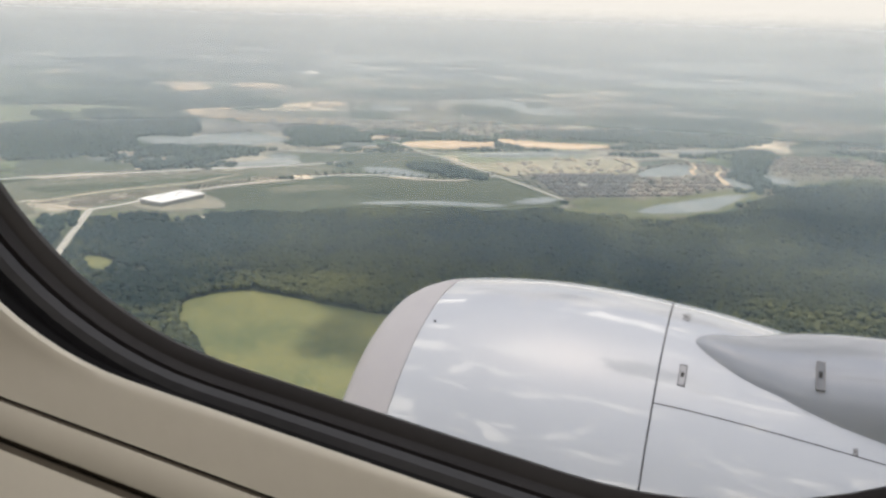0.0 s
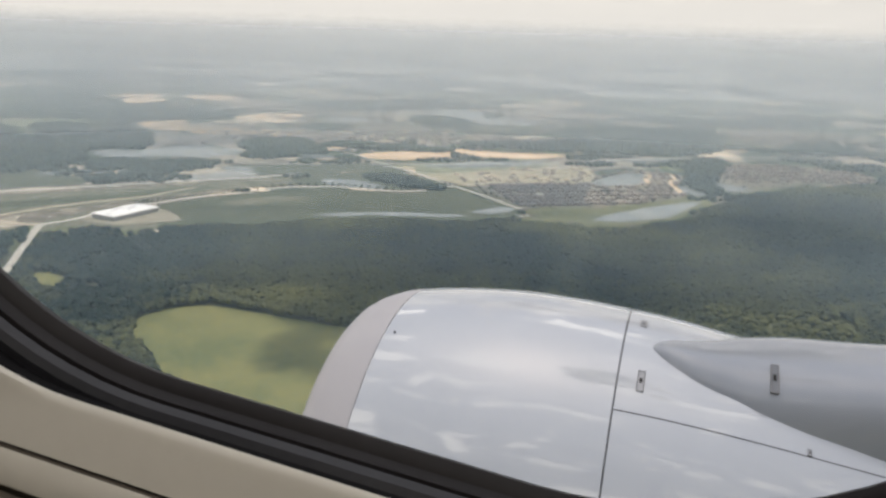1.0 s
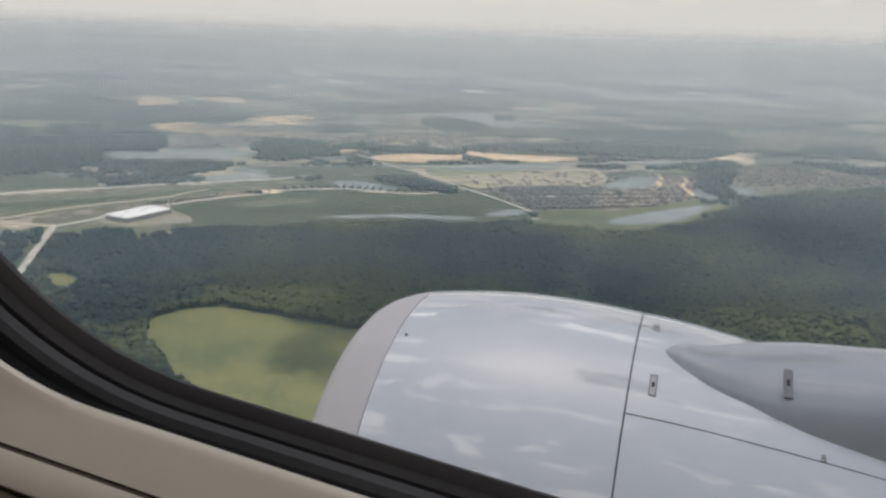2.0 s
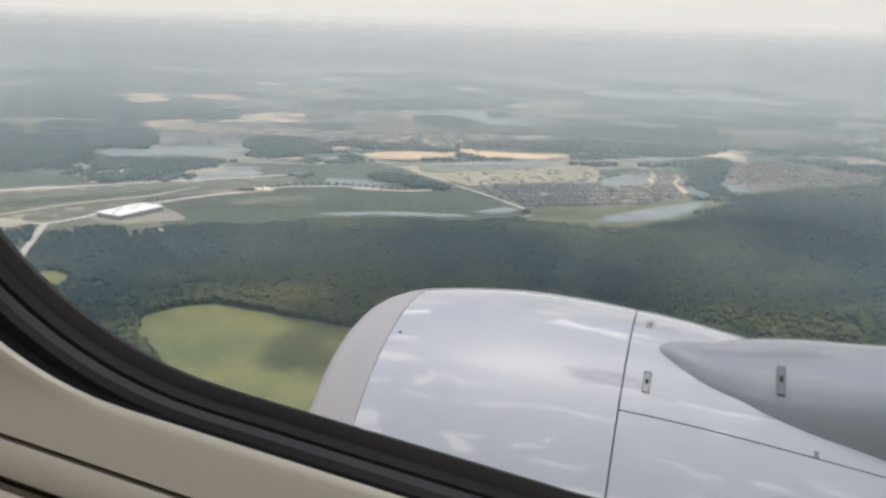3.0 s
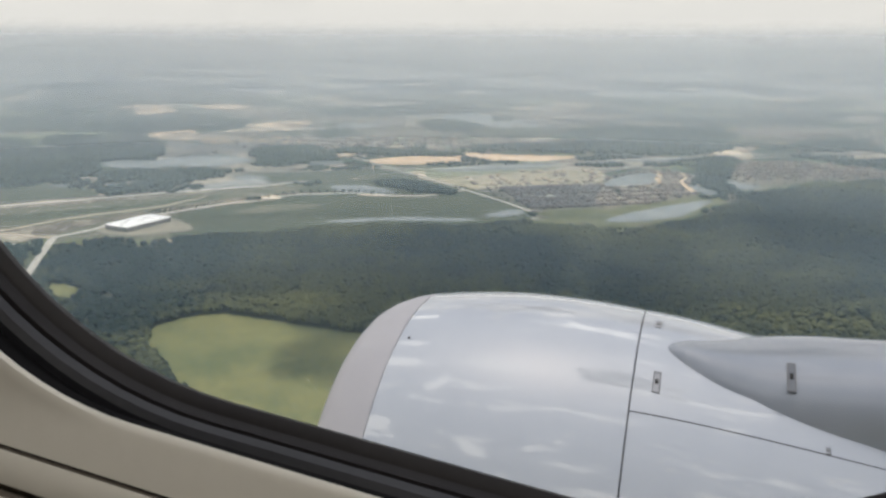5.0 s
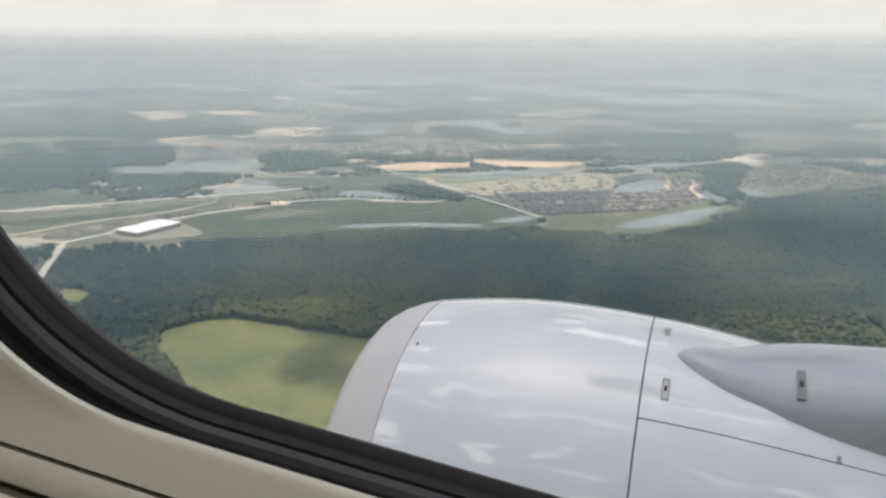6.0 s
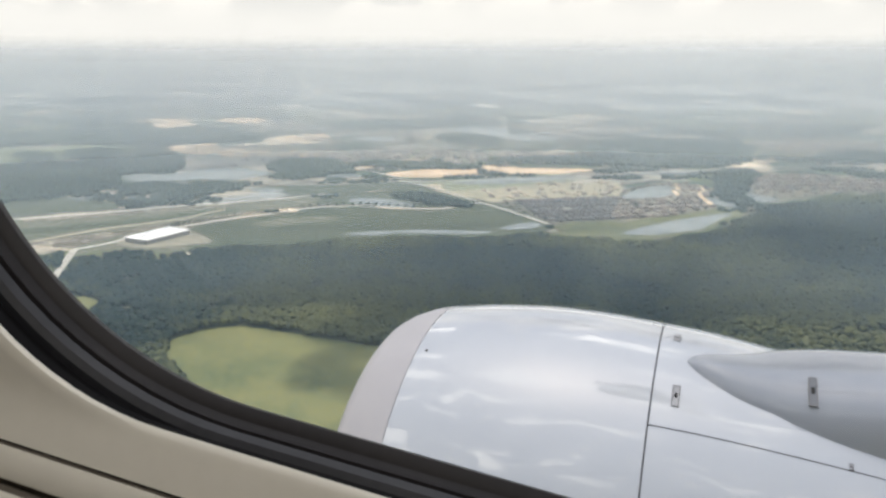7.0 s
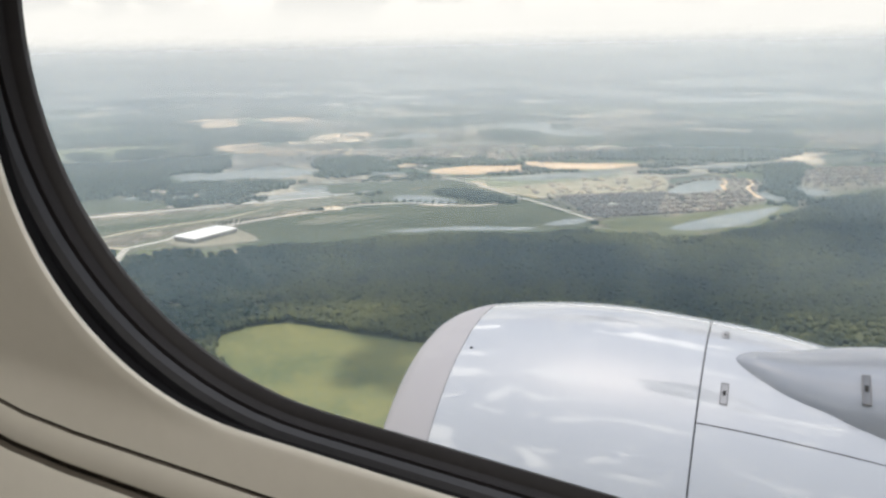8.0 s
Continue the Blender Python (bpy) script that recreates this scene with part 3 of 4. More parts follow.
far_wood(85, [(-711, 1753), (-653, 1804), (-575, 1757), (-493, 1694), (-547, 1670), (-613, 1692)])
far_wood(86, [(-2137, 2070), (-2138, 2165), (-2006, 2111), (-1991, 2013)])
far_wood(87, [(-2053, 2224), (-1990, 2312), (-1872, 2280), (-1819, 2109), (-1904, 2083)])
far_wood(88, [(-678, 2224), (-807, 2208), (-1012, 2195), (-990, 2309), (-809, 2310), (-645, 2284)])
far_wood(89, [(-1025, 1035), (-1011, 1060), (-961, 991), (-973, 958), (-1045, 1009)])
far_wood(90, [(-1033, 3087), (-975, 3200), (-790, 3027), (-808, 2858), (-947, 2895)])
far_wood(91, [(-1283, 2600), (-1238, 2688), (-1133, 2646), (-1166, 2531)])
far_wood(92, [(-315, 3500), (60, 3692), (513, 3883), (484, 3642), (161, 3450), (-153, 3401)])
far_wood(93, [(-2706, 2579), (-2554, 2877), (-2207, 2981), (-1876, 2977), (-1648, 2809), (-1855, 2499), (-2232, 2422), (-2410, 2291)])
far_wood(94, [(285, 2820), (501, 2979), (480, 2765), (317, 2660)])
far_wood(95, [(-1588, 3336), (-1473, 3720), (-1059, 3843), (-903, 3661), (-1142, 3413), (-1382, 3231)])
far_wood(96, [(-3292, 3361), (-3239, 3883), (-2614, 4162), (-2154, 3854), (-2583, 3496), (-2830, 3084)])

TOWNS = [(-1180, 2706), (-1059, 2899), (-842, 2635), (-459, 3083), (-1581, 3103), (-1345, 3534), (-604, 3556), (-385, 3516), (-51, 3618), (319, 2993), (457, 3137), (250, 3260), (-1155, 2506), (-947, 2387), (159, 2944), (-711, 2518), (-1844, 3295), (-1363, 3071), (-1277, 2501)]
# belts and clumps of trees over the far plain, clear of what lies open there
x, y = scatter(-4200, 2000, 1500, 4700, 17.0, 101)
keep = (0.58 * lumps(x, y * 1.6, 210, 5) + 0.42 * lumps(x, y, 55, 6) > 0.60) & (x / y < 0.42) & (x / y > -1.12) & ~inside(WOODS, x, y - 40)
keep &= ~inside(PARK, x, y)
for corners in (DARK, BROWN, SANDY, RIGHT, SPREAD, *(c for _, c in PONDS), *PLOTS, [(-1286, 1197), (-1087, 1505), (-933, 1704), (-848, 1653), (-939, 1471), (-853, 1189), (-965, 1109), (-1086, 1050)], [(-1411, 1915), (-1568, 2166), (-1516, 2330), (-1311, 2333), (-1134, 2001)], [(-836, 1627), (-825, 1722), (-735, 1850), (-600, 1876), (-444, 1708), (-579, 1652)], [(-286, 1559), (-49, 1820), (64, 1790), (-76, 1511)], [(-1077, 1743), (-1005, 1838), (-750, 1966), (-631, 1974), (-358, 2222), (-335, 2086), (-595, 1860), (-749, 1846), (-950, 1682)], [(-2468, 2202), (-2001, 2454), (-1899, 2151), (-2081, 1847)]):
    keep &= ~inside(corners, x, y) & ~inside(corners, x, y + 34)
for pts in ([(-1157, 2322), (-961, 2160), (-757, 1983), (-301, 1560)], [(-757, 1983), (-513, 2089), (-298, 2230), (49, 2487), (473, 2719)], [(-1157, 2322), (-1059, 2568), (-893, 2794)]):
    for q in spline(pts, 24):
        keep &= (x - q.x) ** 2 + (y - q.y) ** 2 > 26 ** 2
for cx, cy in TOWNS:
    keep &= ((x - cx) ** 2 + (y - cy) ** 2 > 190 ** 2) | (np.random.default_rng(103).uniform(0, 1, len(x)) < 0.25)
crowns("tree_belts", x[keep], y[keep], 7.5, 7.0, leaves_hazed, "belts and clumps of dark trees between far plots", 102)

# ---- haze, imitated by tinted see-through sheets at set distances ----
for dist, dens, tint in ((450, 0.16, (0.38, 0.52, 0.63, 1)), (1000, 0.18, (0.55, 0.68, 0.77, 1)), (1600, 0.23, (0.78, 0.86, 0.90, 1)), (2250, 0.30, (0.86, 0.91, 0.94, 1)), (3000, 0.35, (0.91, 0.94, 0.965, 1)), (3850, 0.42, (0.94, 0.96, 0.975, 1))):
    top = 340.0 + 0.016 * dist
    m, t, b = material("haze sheet", 1.0)
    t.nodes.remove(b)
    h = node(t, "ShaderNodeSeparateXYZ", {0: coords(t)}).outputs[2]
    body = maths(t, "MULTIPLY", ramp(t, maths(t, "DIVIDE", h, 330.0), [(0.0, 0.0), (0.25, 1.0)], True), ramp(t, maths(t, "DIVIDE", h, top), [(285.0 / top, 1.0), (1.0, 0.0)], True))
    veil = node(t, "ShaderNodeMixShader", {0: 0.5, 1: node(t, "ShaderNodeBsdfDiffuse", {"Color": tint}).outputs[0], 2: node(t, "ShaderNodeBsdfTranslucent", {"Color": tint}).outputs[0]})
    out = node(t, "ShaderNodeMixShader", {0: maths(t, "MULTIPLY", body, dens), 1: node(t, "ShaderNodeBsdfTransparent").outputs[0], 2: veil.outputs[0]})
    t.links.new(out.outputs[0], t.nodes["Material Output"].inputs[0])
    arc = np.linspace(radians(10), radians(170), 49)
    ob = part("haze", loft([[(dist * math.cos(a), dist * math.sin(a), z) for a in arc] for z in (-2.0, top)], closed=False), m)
    tagged(ob, "curved see-through sheet tinted to imitate haze over the plain", "haze", kind="stuff")

# ---- clouds overhead, whose shadows lie on the woods and on the aeroplane ----
cloud_white, ct, cb = material("cloud", 1.0)
ct.nodes.remove(cb)
soft = node(ct, "ShaderNodeMixShader", {0: 0.85, 1: node(ct, "ShaderNodeBsdfDiffuse", {"Color": (0.95, 0.95, 0.95, 1)}).outputs[0], 2: node(ct, "ShaderNodeBsdfTranslucent", {"Color": (0.97, 0.97, 0.97, 1)}).outputs[0]})
ct.links.new(soft.outputs[0], ct.nodes["Material Output"].inputs[0])


def cumulus(x, y, rx, ry, seed, z=860.0, heaps=26):
    """A cloud of many rounded heaps on a flat base, over the ground where its shadow falls."""
    g = random.Random(seed)
    bm = bmesh.new()
    for i in range(heaps):
        a, q = g.uniform(0, 6.28), math.sqrt(g.random())
        r = g.uniform(0.22, 0.42) * min(rx, ry) * (1.15 - 0.5 * q)
        m = Matrix.LocRotScale((rx * q * math.cos(a), ry * q * math.sin(a), r * 0.25), None, (r * g.uniform(0.9, 1.5), r * g.uniform(0.9, 1.4), r * 0.7))
        ball = bmesh.ops.create_icosphere(bm, subdivisions=2, radius=1.0)["verts"]
        for v in ball:
            v.co *= 1 + 0.22 * noise.noise(v.co * 2.1 + Vector((i, seed, 0)))
            v.co = m @ v.co
            v.co.z = max(v.co.z, -8.0)
    ob = part("cloud", bm, cloud_white)
    ob.location = (x + 0.105 * z, y + 0.289 * z, z)
    return tagged(ob, "white heaped summer cloud with a flat base", "cloud", kind="stuff")


cumulus(-300, 1060, 330, 225, 1)
cumulus(-60, 1270, 210, 110, 2)
cumulus(-1700, 2250, 420, 320, 3)
cumulus(-35, -96, 62, 58, 4, heaps=12)
cumulus(180, 1500, 150, 130, 5)
cumulus(-345, 745, 70, 60, 6)
cumulus(40, 1110, 150, 120, 7)


# ---- buildings ----
def gable(w, d, h, roof_h, eave=0.6):
    """A hipped roof over a w by d house."""
    bm = bmesh.new()
    a, b = w / 2 + eave, d / 2 + eave
    v = [bm.verts.new(p) for p in ((-a, -b, h), (a, -b, h), (a, b, h), (-a, b, h), (-a + b * 0.8, 0, h + roof_h), (a - b * 0.8, 0, h + roof_h))]
    for f in ((0, 1, 5, 4), (1, 2, 5), (2, 3, 4, 5), (3, 0, 4), (3, 2, 1, 0)):
        bm.faces.new([v[i] for i in f])
    return bm


def house(name, w, d, h, mat, label, group, m):
    ob = thing(name, label, "house", m, group)
    part("wall", boxed(-w / 2, w / 2, -d / 2, d / 2, 0, h), wall_beige, ob, smooth=False)
    roof = gable(w, d, h, 3.2)
    box(roof, w * 0.16, w * 0.42, -d * 0.78, -d * 0.3, 0.0, h - 0.4)
    part("roof", roof, mat, ob, smooth=False)
    return ob


def estate(x, y, turn, rows, per, step_u, step_v, kinds, group, seed, outline, skip, paving, main=-1):
    """Rows of houses along straight streets within a plot, with a street between each pair of rows."""
    g = random.Random(seed)
    c, s_ = math.cos(radians(turn)), math.sin(radians(turn))
    first = {}
    for i in range(rows):
        runs = []
        for j in range(per):
            u, v = j * step_u + g.uniform(-1.2, 1.2), i * step_v + (3.0 if i % 2 else -3.0) + g.uniform(-1.0, 1.0)
            px, py = x + c * u - s_ * v, y + s_ * u + c * v
            gone = g.random() < skip or i == main
            k, turned_by = g.choice(kinds), g.choice((0, 0, 90))
            spot = np.array([px]), np.array([py])
            if not inside(outline, *spot)[0] or any(inside(corners, spot[0], spot[1] + dy)[0] for _, corners in PONDS for dy in (-6, 8, 24)):
                continue
            runs.append(j * step_u)
            if gone:
                continue
            m = pose(px, py, 0.34, 0, 0, turn + (0 if i % 2 else 180) + turned_by)
            if k in first:
                copy_thing(first[k], m)
            else:
                mat, label = {"brown": (shingle_brown, "small house with a brown shingle roof"), "grey": (shingle_grey, "small house with a grey shingle roof"), "dark": (shingle_dark, "small house with a dark shingle roof"), "raw": (frame_wood, "unfinished house with a raw timber roof")}[k]
                first[k] = house("house", 12.0, 9.5, 3.0, mat, label, group, m)
        if i % 2 == 0 and len(runs) > 2:
            v = i * step_v + (step_v / 2 if i != main else 2.0)
            ends = [(x + c * u - s_ * v, y + s_ * u + c * v) for u in (runs[0] - 6, (runs[0] + runs[-1]) / 2, runs[-1] + 6)]
            ribbon("street", ends, 6 if i != main else 12, paving if i != main else pale_road, 0.55, "street between small houses")


estate(-299, 1572, 28, 15, 24, 15, 17.5, ("dark", "dark", "grey", "dark"), "houses of the near estate", 5, DARK, 0.08, asphalt, 8)
estate(-461, 1775, 28, 16, 26, 20, 26, ("raw", "brown", "raw"), "unfinished houses", 6, SANDY, 0.66, concrete)


def far_estate(x, y, turn, rows, per, step_u, step_v, seed, outline, skip):
    """Rows of small far houses, joined into one mesh, with their streets."""
    g = random.Random(seed)
    c, s = math.cos(radians(turn)), math.sin(radians(turn))
    bm = bmesh.new()
    for i in range(rows):
        runs = []
        for j in range(per):
            u, v = j * step_u + g.uniform(-2, 2), i * step_v + (4 if i % 2 else -4)
            px, py = x + c * u - s * v, y + s * u + c * v
            spot = np.array([px]), np.array([py])
            if not inside(outline, *spot)[0] or any(inside(corners, spot[0], spot[1] + dy)[0] for _, corners in PONDS for dy in (-6, 8, 24)):
                continue
            runs.append(u)
            if g.random() < skip:
                continue
            one = gable(12, 9.5, 3.0, 2.8)
            box(one, -6, 6, -4.75, 4.75, 0.0, 2.95)
            one.transform(pose(px, py, 0.35, 0, 0, turn + g.choice((0, 0, 90))))
            me = bpy.data.meshes.new("far_house")
            one.to_mesh(me)
            one.free()
            bm.from_mesh(me)
            bpy.data.meshes.remove(me)
        if i % 2 == 0 and len(runs) > 2:
            v = i * step_v + step_v / 2
            ends = [(x + c * u - s * v, y + s * u + c * v) for u in (runs[0] - 6, (runs[0] + runs[-1]) / 2, runs[-1] + 6)]
            ribbon("street", ends, 7, track_sand, 0.55, "pale street between far houses")
    tagged(part("far_estate", bm, far_roof, smooth=False), "far rows of small houses with brown and grey roofs", "houses", kind="stuff")


far_roof, ft, fb = material("far house roofs", 0.9)
ft.links.new(ramp(ft, node(ft, "ShaderNodeNewGeometry").outputs["Random Per Island"], [(0.0, (0.10, 0.085, 0.075)), (0.5, (0.17, 0.135, 0.115)), (1.0, (0.32, 0.27, 0.225))]), fb.inputs["Base Color"])
far_estate(-187, 1631, 28, 14, 18, 18, 21, 9, BROWN, 0.3)
far_estate(-206, 1894, 10, 10, 14, 20, 26, 10, SPREAD, 0.35)
far_estate(60, 2060, 24, 18, 24, 20, 26, 7, RIGHT, 0.25)

for i, (outline, share, step) in enumerate(((DARK, 0.45, 17.0), (BROWN, 0.45, 14.0), (SPREAD, 0.3, 16.0), (RIGHT, 0.4, 16.0), (SANDY, 0.06, 18.0))):
    xs, ys = [p[0] for p in outline], [p[1] for p in outline]
    x, y = scatter(min(xs), max(xs), min(ys), max(ys), step, 131 + i)
    keep = inside(outline, x, y) & (np.random.default_rng(141 + i).uniform(0, 1, len(x)) < share)
    for _, corners in PONDS:
        keep &= ~inside(corners, x, y) & ~inside(corners, x, y + 24)
    crowns("yard_trees", x[keep], y[keep], 2.8, 4.0, leaves_hazed, "small dark trees in the yards between houses", 151 + i)


def far_shed(m):
    ob = thing("far_building", "small pale building far off among trees", "building", m, "scattered far buildings")
    part("wall", boxed(-9, 9, -6, 6, 0, 5), wall_beige, ob, smooth=False)
    part("roof", gable(18, 12, 5, 2.2, 1.0), roof_pale, ob, smooth=False)
    return ob


g, first_shed = random.Random(31), None
for i in range(150):
    cx, cy = g.choice(TOWNS)
    px, py = cx + g.gauss(0, 120), cy + g.gauss(0, 170)
    m = pose(px, py, 0.2, 0, 0, g.uniform(0, 180)) @ Matrix.Scale(g.choice((0.7, 0.9, 1.0, 1.3)), 4)
    first_shed = copy_thing(first_shed, m) if first_shed else far_shed(m)


def far_town(n, seed):
    """Small far houses strewn in loose rows over the towns of the plain, joined into one mesh."""
    g = random.Random(seed)
    verts, faces = [], []
    for k in range(n):
        cx, cy = g.choice(TOWNS)
        row, turn = g.randint(-5, 5), radians(25 + 40 * (TOWNS.index((cx, cy)) % 3))
        u, v = g.gauss(0, 150), row * 46 + g.gauss(0, 5)
        c, s = math.cos(turn), math.sin(turn)
        px, py = cx + c * u - s * v, cy + s * u + c * v
        if any((px - sum(q[0] for q in c_) / len(c_)) ** 2 + (py - sum(q[1] for q in c_) / len(c_)) ** 2 < 70 ** 2 for _, c_ in PONDS):
            continue
        w, d, h = g.uniform(5, 8), g.uniform(4, 6), g.uniform(3.0, 4.5)
        base = len(verts)
        for x, y, z in ((-w, -d, 0), (w, -d, 0), (w, d, 0), (-w, d, 0), (-w - 0.5, -d - 0.5, h), (w + 0.5, -d - 0.5, h), (w + 0.5, d + 0.5, h), (-w - 0.5, d + 0.5, h), (-w * 0.5, 0, h + 2.6), (w * 0.5, 0, h + 2.6)):
            verts.append((px + c * x - s * y, py + s * x + c * y, z + 0.1))
        faces += [tuple(base + i for i in f) for f in ((0, 1, 5, 4), (1, 2, 6, 5), (2, 3, 7, 6), (3, 0, 4, 7), (4, 5, 9, 8), (5, 6, 9), (6, 7, 8, 9), (7, 4, 8))]
    me = bpy.data.meshes.new("far_town")
    me.from_pydata(verts, [], faces)
    me.materials.append(town_roof)
    tagged(new("far_town", me), "hazy far town of small pale and brown houses", "houses", kind="stuff")


town_roof, tt, tb = material("far town roofs", 0.9)
tt.links.new(ramp(tt, node(tt, "ShaderNodeNewGeometry").outputs["Random Per Island"], [(0.0, (0.10, 0.085, 0.075)), (0.55, (0.20, 0.165, 0.14)), (0.88, (0.30, 0.26, 0.22)), (1.0, (0.66, 0.62, 0.56))]), tb.inputs["Base Color"])
far_town(2200, 33)
for i, (cx, cy) in enumerate(TOWNS):
    turn = radians(25 + 40 * (i % 3))
    for k in (-2, 1, 4):
        ends = [(cx + math.cos(turn) * u - math.sin(turn) * 46 * (k + 0.5), cy + math.sin(turn) * u + math.cos(turn) * 46 * (k + 0.5)) for u in (-260, 0, 240)]
        ribbon("street", ends, 8, track_sand, 0.5, "pale street through a far town")


def far_hall(m, w):
    ob = thing("far_hall", "long white-roofed hall far off in the haze", "building", m, "far white halls")
    part("wall", boxed(-w / 2, w / 2, -22, 22, 0, 9), wall_beige, ob, smooth=False)
    part("roof", boxed(-w / 2 - 0.8, w / 2 + 0.8, -22.8, 22.8, 9, 10), roof_white, ob, smooth=False)


for (px, py), w in zip([(-1784, 4526), (-1740, 4539), (498, 5004), (143, 4269), (-183, 4547)], (60, 34, 50, 40, 40)):
    far_hall(pose(px, py, 0.0, 0, 0, 15), w)

ware = thing("warehouse", "long low warehouse with a bright white flat roof", "warehouse", pose(-947, 1222, 0.45, 0, 0, 79))
part("wall", boxed(-50, 50, -27, 27, 0, 7.5), wall_beige, ware, smooth=False)
part("roof", boxed(-50.6, 50.6, -27.6, 27.6, 7.5, 8.2), roof_white, ware, smooth=False)
bm = bmesh.new()
for x0, x1, y0, y1 in ((-50.9, 50.9, -27.9, -27.2), (-50.9, 50.9, 27.2, 27.9), (-50.9, -50.2, -27.2, 27.2), (50.2, 50.9, -27.2, 27.2)):
    box(bm, x0, x1, y0, y1, 7.3, 8.8)
part("parapet", bm, roof_white, ware, smooth=False)
for i in range(12):
    part("dock_door", boxed(-47 + 8.0 * i, -42.5 + 8.0 * i, -27.25, -26.9, 1.2, 5.2), silt, ware, smooth=False)
for i in range(6):
    part("roof_vent", boxed(-40 + 15 * i, -37 + 15 * i, -3 + 9 * (i % 3), 9 * (i % 3), 8.2, 9.6), silt, ware, smooth=False)


def young_tree(m):
    ob = thing("tree", "small round street tree beside a pale road", "tree", m, "trees along the curving road")
    bm = bmesh.new()
    bmesh.ops.create_cone(bm, segments=7, radius1=0.3, radius2=0.12, depth=4.0, cap_ends=True, matrix=Matrix.Translation((0, 0, 2.0)))
    for k in range(4):
        bmesh.ops.create_cone(bm, segments=5, radius1=0.13, radius2=0.04, depth=2.6, matrix=pose(0, 0, 3.2, 0, 0, 90 * k + 20) @ pose(0.9, 0, 0.9, 0, 45, 0))
    part("trunk", bm, bark, ob)
    bm = bmesh.new()
    g = random.Random(3)
    for k in range(15):
        r = g.uniform(0.9, 1.7)
        a, q, h = g.uniform(0, 6.28), g.uniform(0.3, 2.1), g.uniform(3.6, 7.4)
        for v in bmesh.ops.create_icosphere(bm, subdivisions=1, radius=r)["verts"]:
            v.co *= g.uniform(0.75, 1.2)
            v.co += Vector((q * math.cos(a), q * math.sin(a), h))
    part("crown", bm, leaves, ob, smooth=False)
    return ob


line = spline(CURVED[3:], 5)
rnd, first_tree = random.Random(8), None
for i, q in enumerate(line):
    d = (line[min(i + 1, len(line) - 1)] - line[max(i - 1, 0)]).normalized()
    for side in (-8.0, 8.0):
        px, py = q.x - d.y * side + rnd.uniform(-1, 1), q.y + d.x * side + rnd.uniform(-1, 1)
        m = pose(px, py, 0.3, 0, 0, rnd.uniform(0, 360)) @ Matrix.Scale(rnd.uniform(0.8, 1.1), 4)
        if first_tree:
            copy_thing(first_tree, m)
        else:
            first_tree = young_tree(m)

# ---- the engine ----
AX_Y, AX_Z = 3.35, -2.15
PROFILE = [(-1.00, 0.72), (-1.20, 0.735), (-1.31, 0.765), (-1.362, 0.80), (-1.375, 0.83), (-1.365, 0.862), (-1.335, 0.898), (-1.285, 0.932), (-1.21, 0.964), (-1.12, 0.988)]
OUTER_X, OUTER_R = (-1.12, -0.98, -0.84, -0.70, -0.44, -0.2, 0.0, 0.27, 0.5, 0.8, 1.3, 1.8), (0.988, 1.008, 1.022, 1.031, 1.029, 1.012, 0.993, 0.95, 0.905, 0.84, 0.72, 0.58)


def eased(x, xs, ys):
    """A smooth curve through the points, without corners."""
    xs, ys = np.array(xs), np.array(ys)
    m = np.gradient(ys, xs)
    i = int(np.clip(np.searchsorted(xs, x) - 1, 0, len(xs) - 2))
    h = xs[i + 1] - xs[i]
    t = min(max((x - xs[i]) / h, 0.0), 1.0)
    return float((1 + 2 * t) * (1 - t) ** 2 * ys[i] + t * (1 - t) ** 2 * h * m[i] + t * t * (3 - 2 * t) * ys[i + 1] + t * t * (t - 1) * h * m[i + 1])


def rad(x):
    return eased(x, OUTER_X, OUTER_R)


def turned(prof, a0=0.0, a1=360.0, n=120):
    """A profile of (x, radius) turned about the engine's axis; angles from outboard, upwards."""
    closed = a1 - a0 >= 360
    ang = np.radians(np.linspace(a0, a1, n + 1)[:-1] if closed else np.linspace(a0, a1, n + 1))
    return loft([[(x, AX_Y + r * math.cos(a), AX_Z + r * math.sin(a)) for a in ang] for x, r in prof], closed=closed)


def shell(x0, x1, a0, a1, n=110, edge=0.0025):
    """A cowl panel with rolled edges front and back."""
    xs = np.linspace(x0 + edge, x1 - edge, 36)
    prof = [(x0, rad(x0) - 0.02), (x0, rad(x0) - edge)] + [(x, rad(x)) for x in xs] + [(x1, rad(x1) - edge), (x1, rad(x1) - 0.02)]
    return turned(prof, a0, a1, n)


engine = thing("jet_engine", "glossy white engine cowling with grey inlet lip and grey pylon", "jet engine", AIR)
part("inlet_lip", turned(PROFILE), lip_metal, engine, "satin grey metal inlet lip")
part("inlet_duct", turned([(-1.00, 0.72), (-0.80, 0.73), (-0.60, 0.76)]), lip_metal, engine)
part("fan_disc", turned([(-0.62, 0.77), (-0.62, 0.22), (-0.80, 0.05), (-0.82, 0.001)]), gap_dark, engine, "dark fan behind the inlet")
part("inner_barrel", turned([(-1.118, 0.96)] + [(x, rad(x) - 0.012) for x in np.linspace(-1.1, 1.75, 20)] + [(1.75, 0.3)]), gap_dark, engine)
part("fan_cowl", shell(-1.1195, -0.174, 0, 360), white_paint, engine)
SPLIT = 122.3
part("upper_cowl", shell(-0.1695, 1.75, 57, SPLIT - 0.14, 60), white_paint, engine)
part("side_cowl", shell(-0.1695, 1.75, SPLIT + 0.14, 416.7, 130), white_paint, engine)

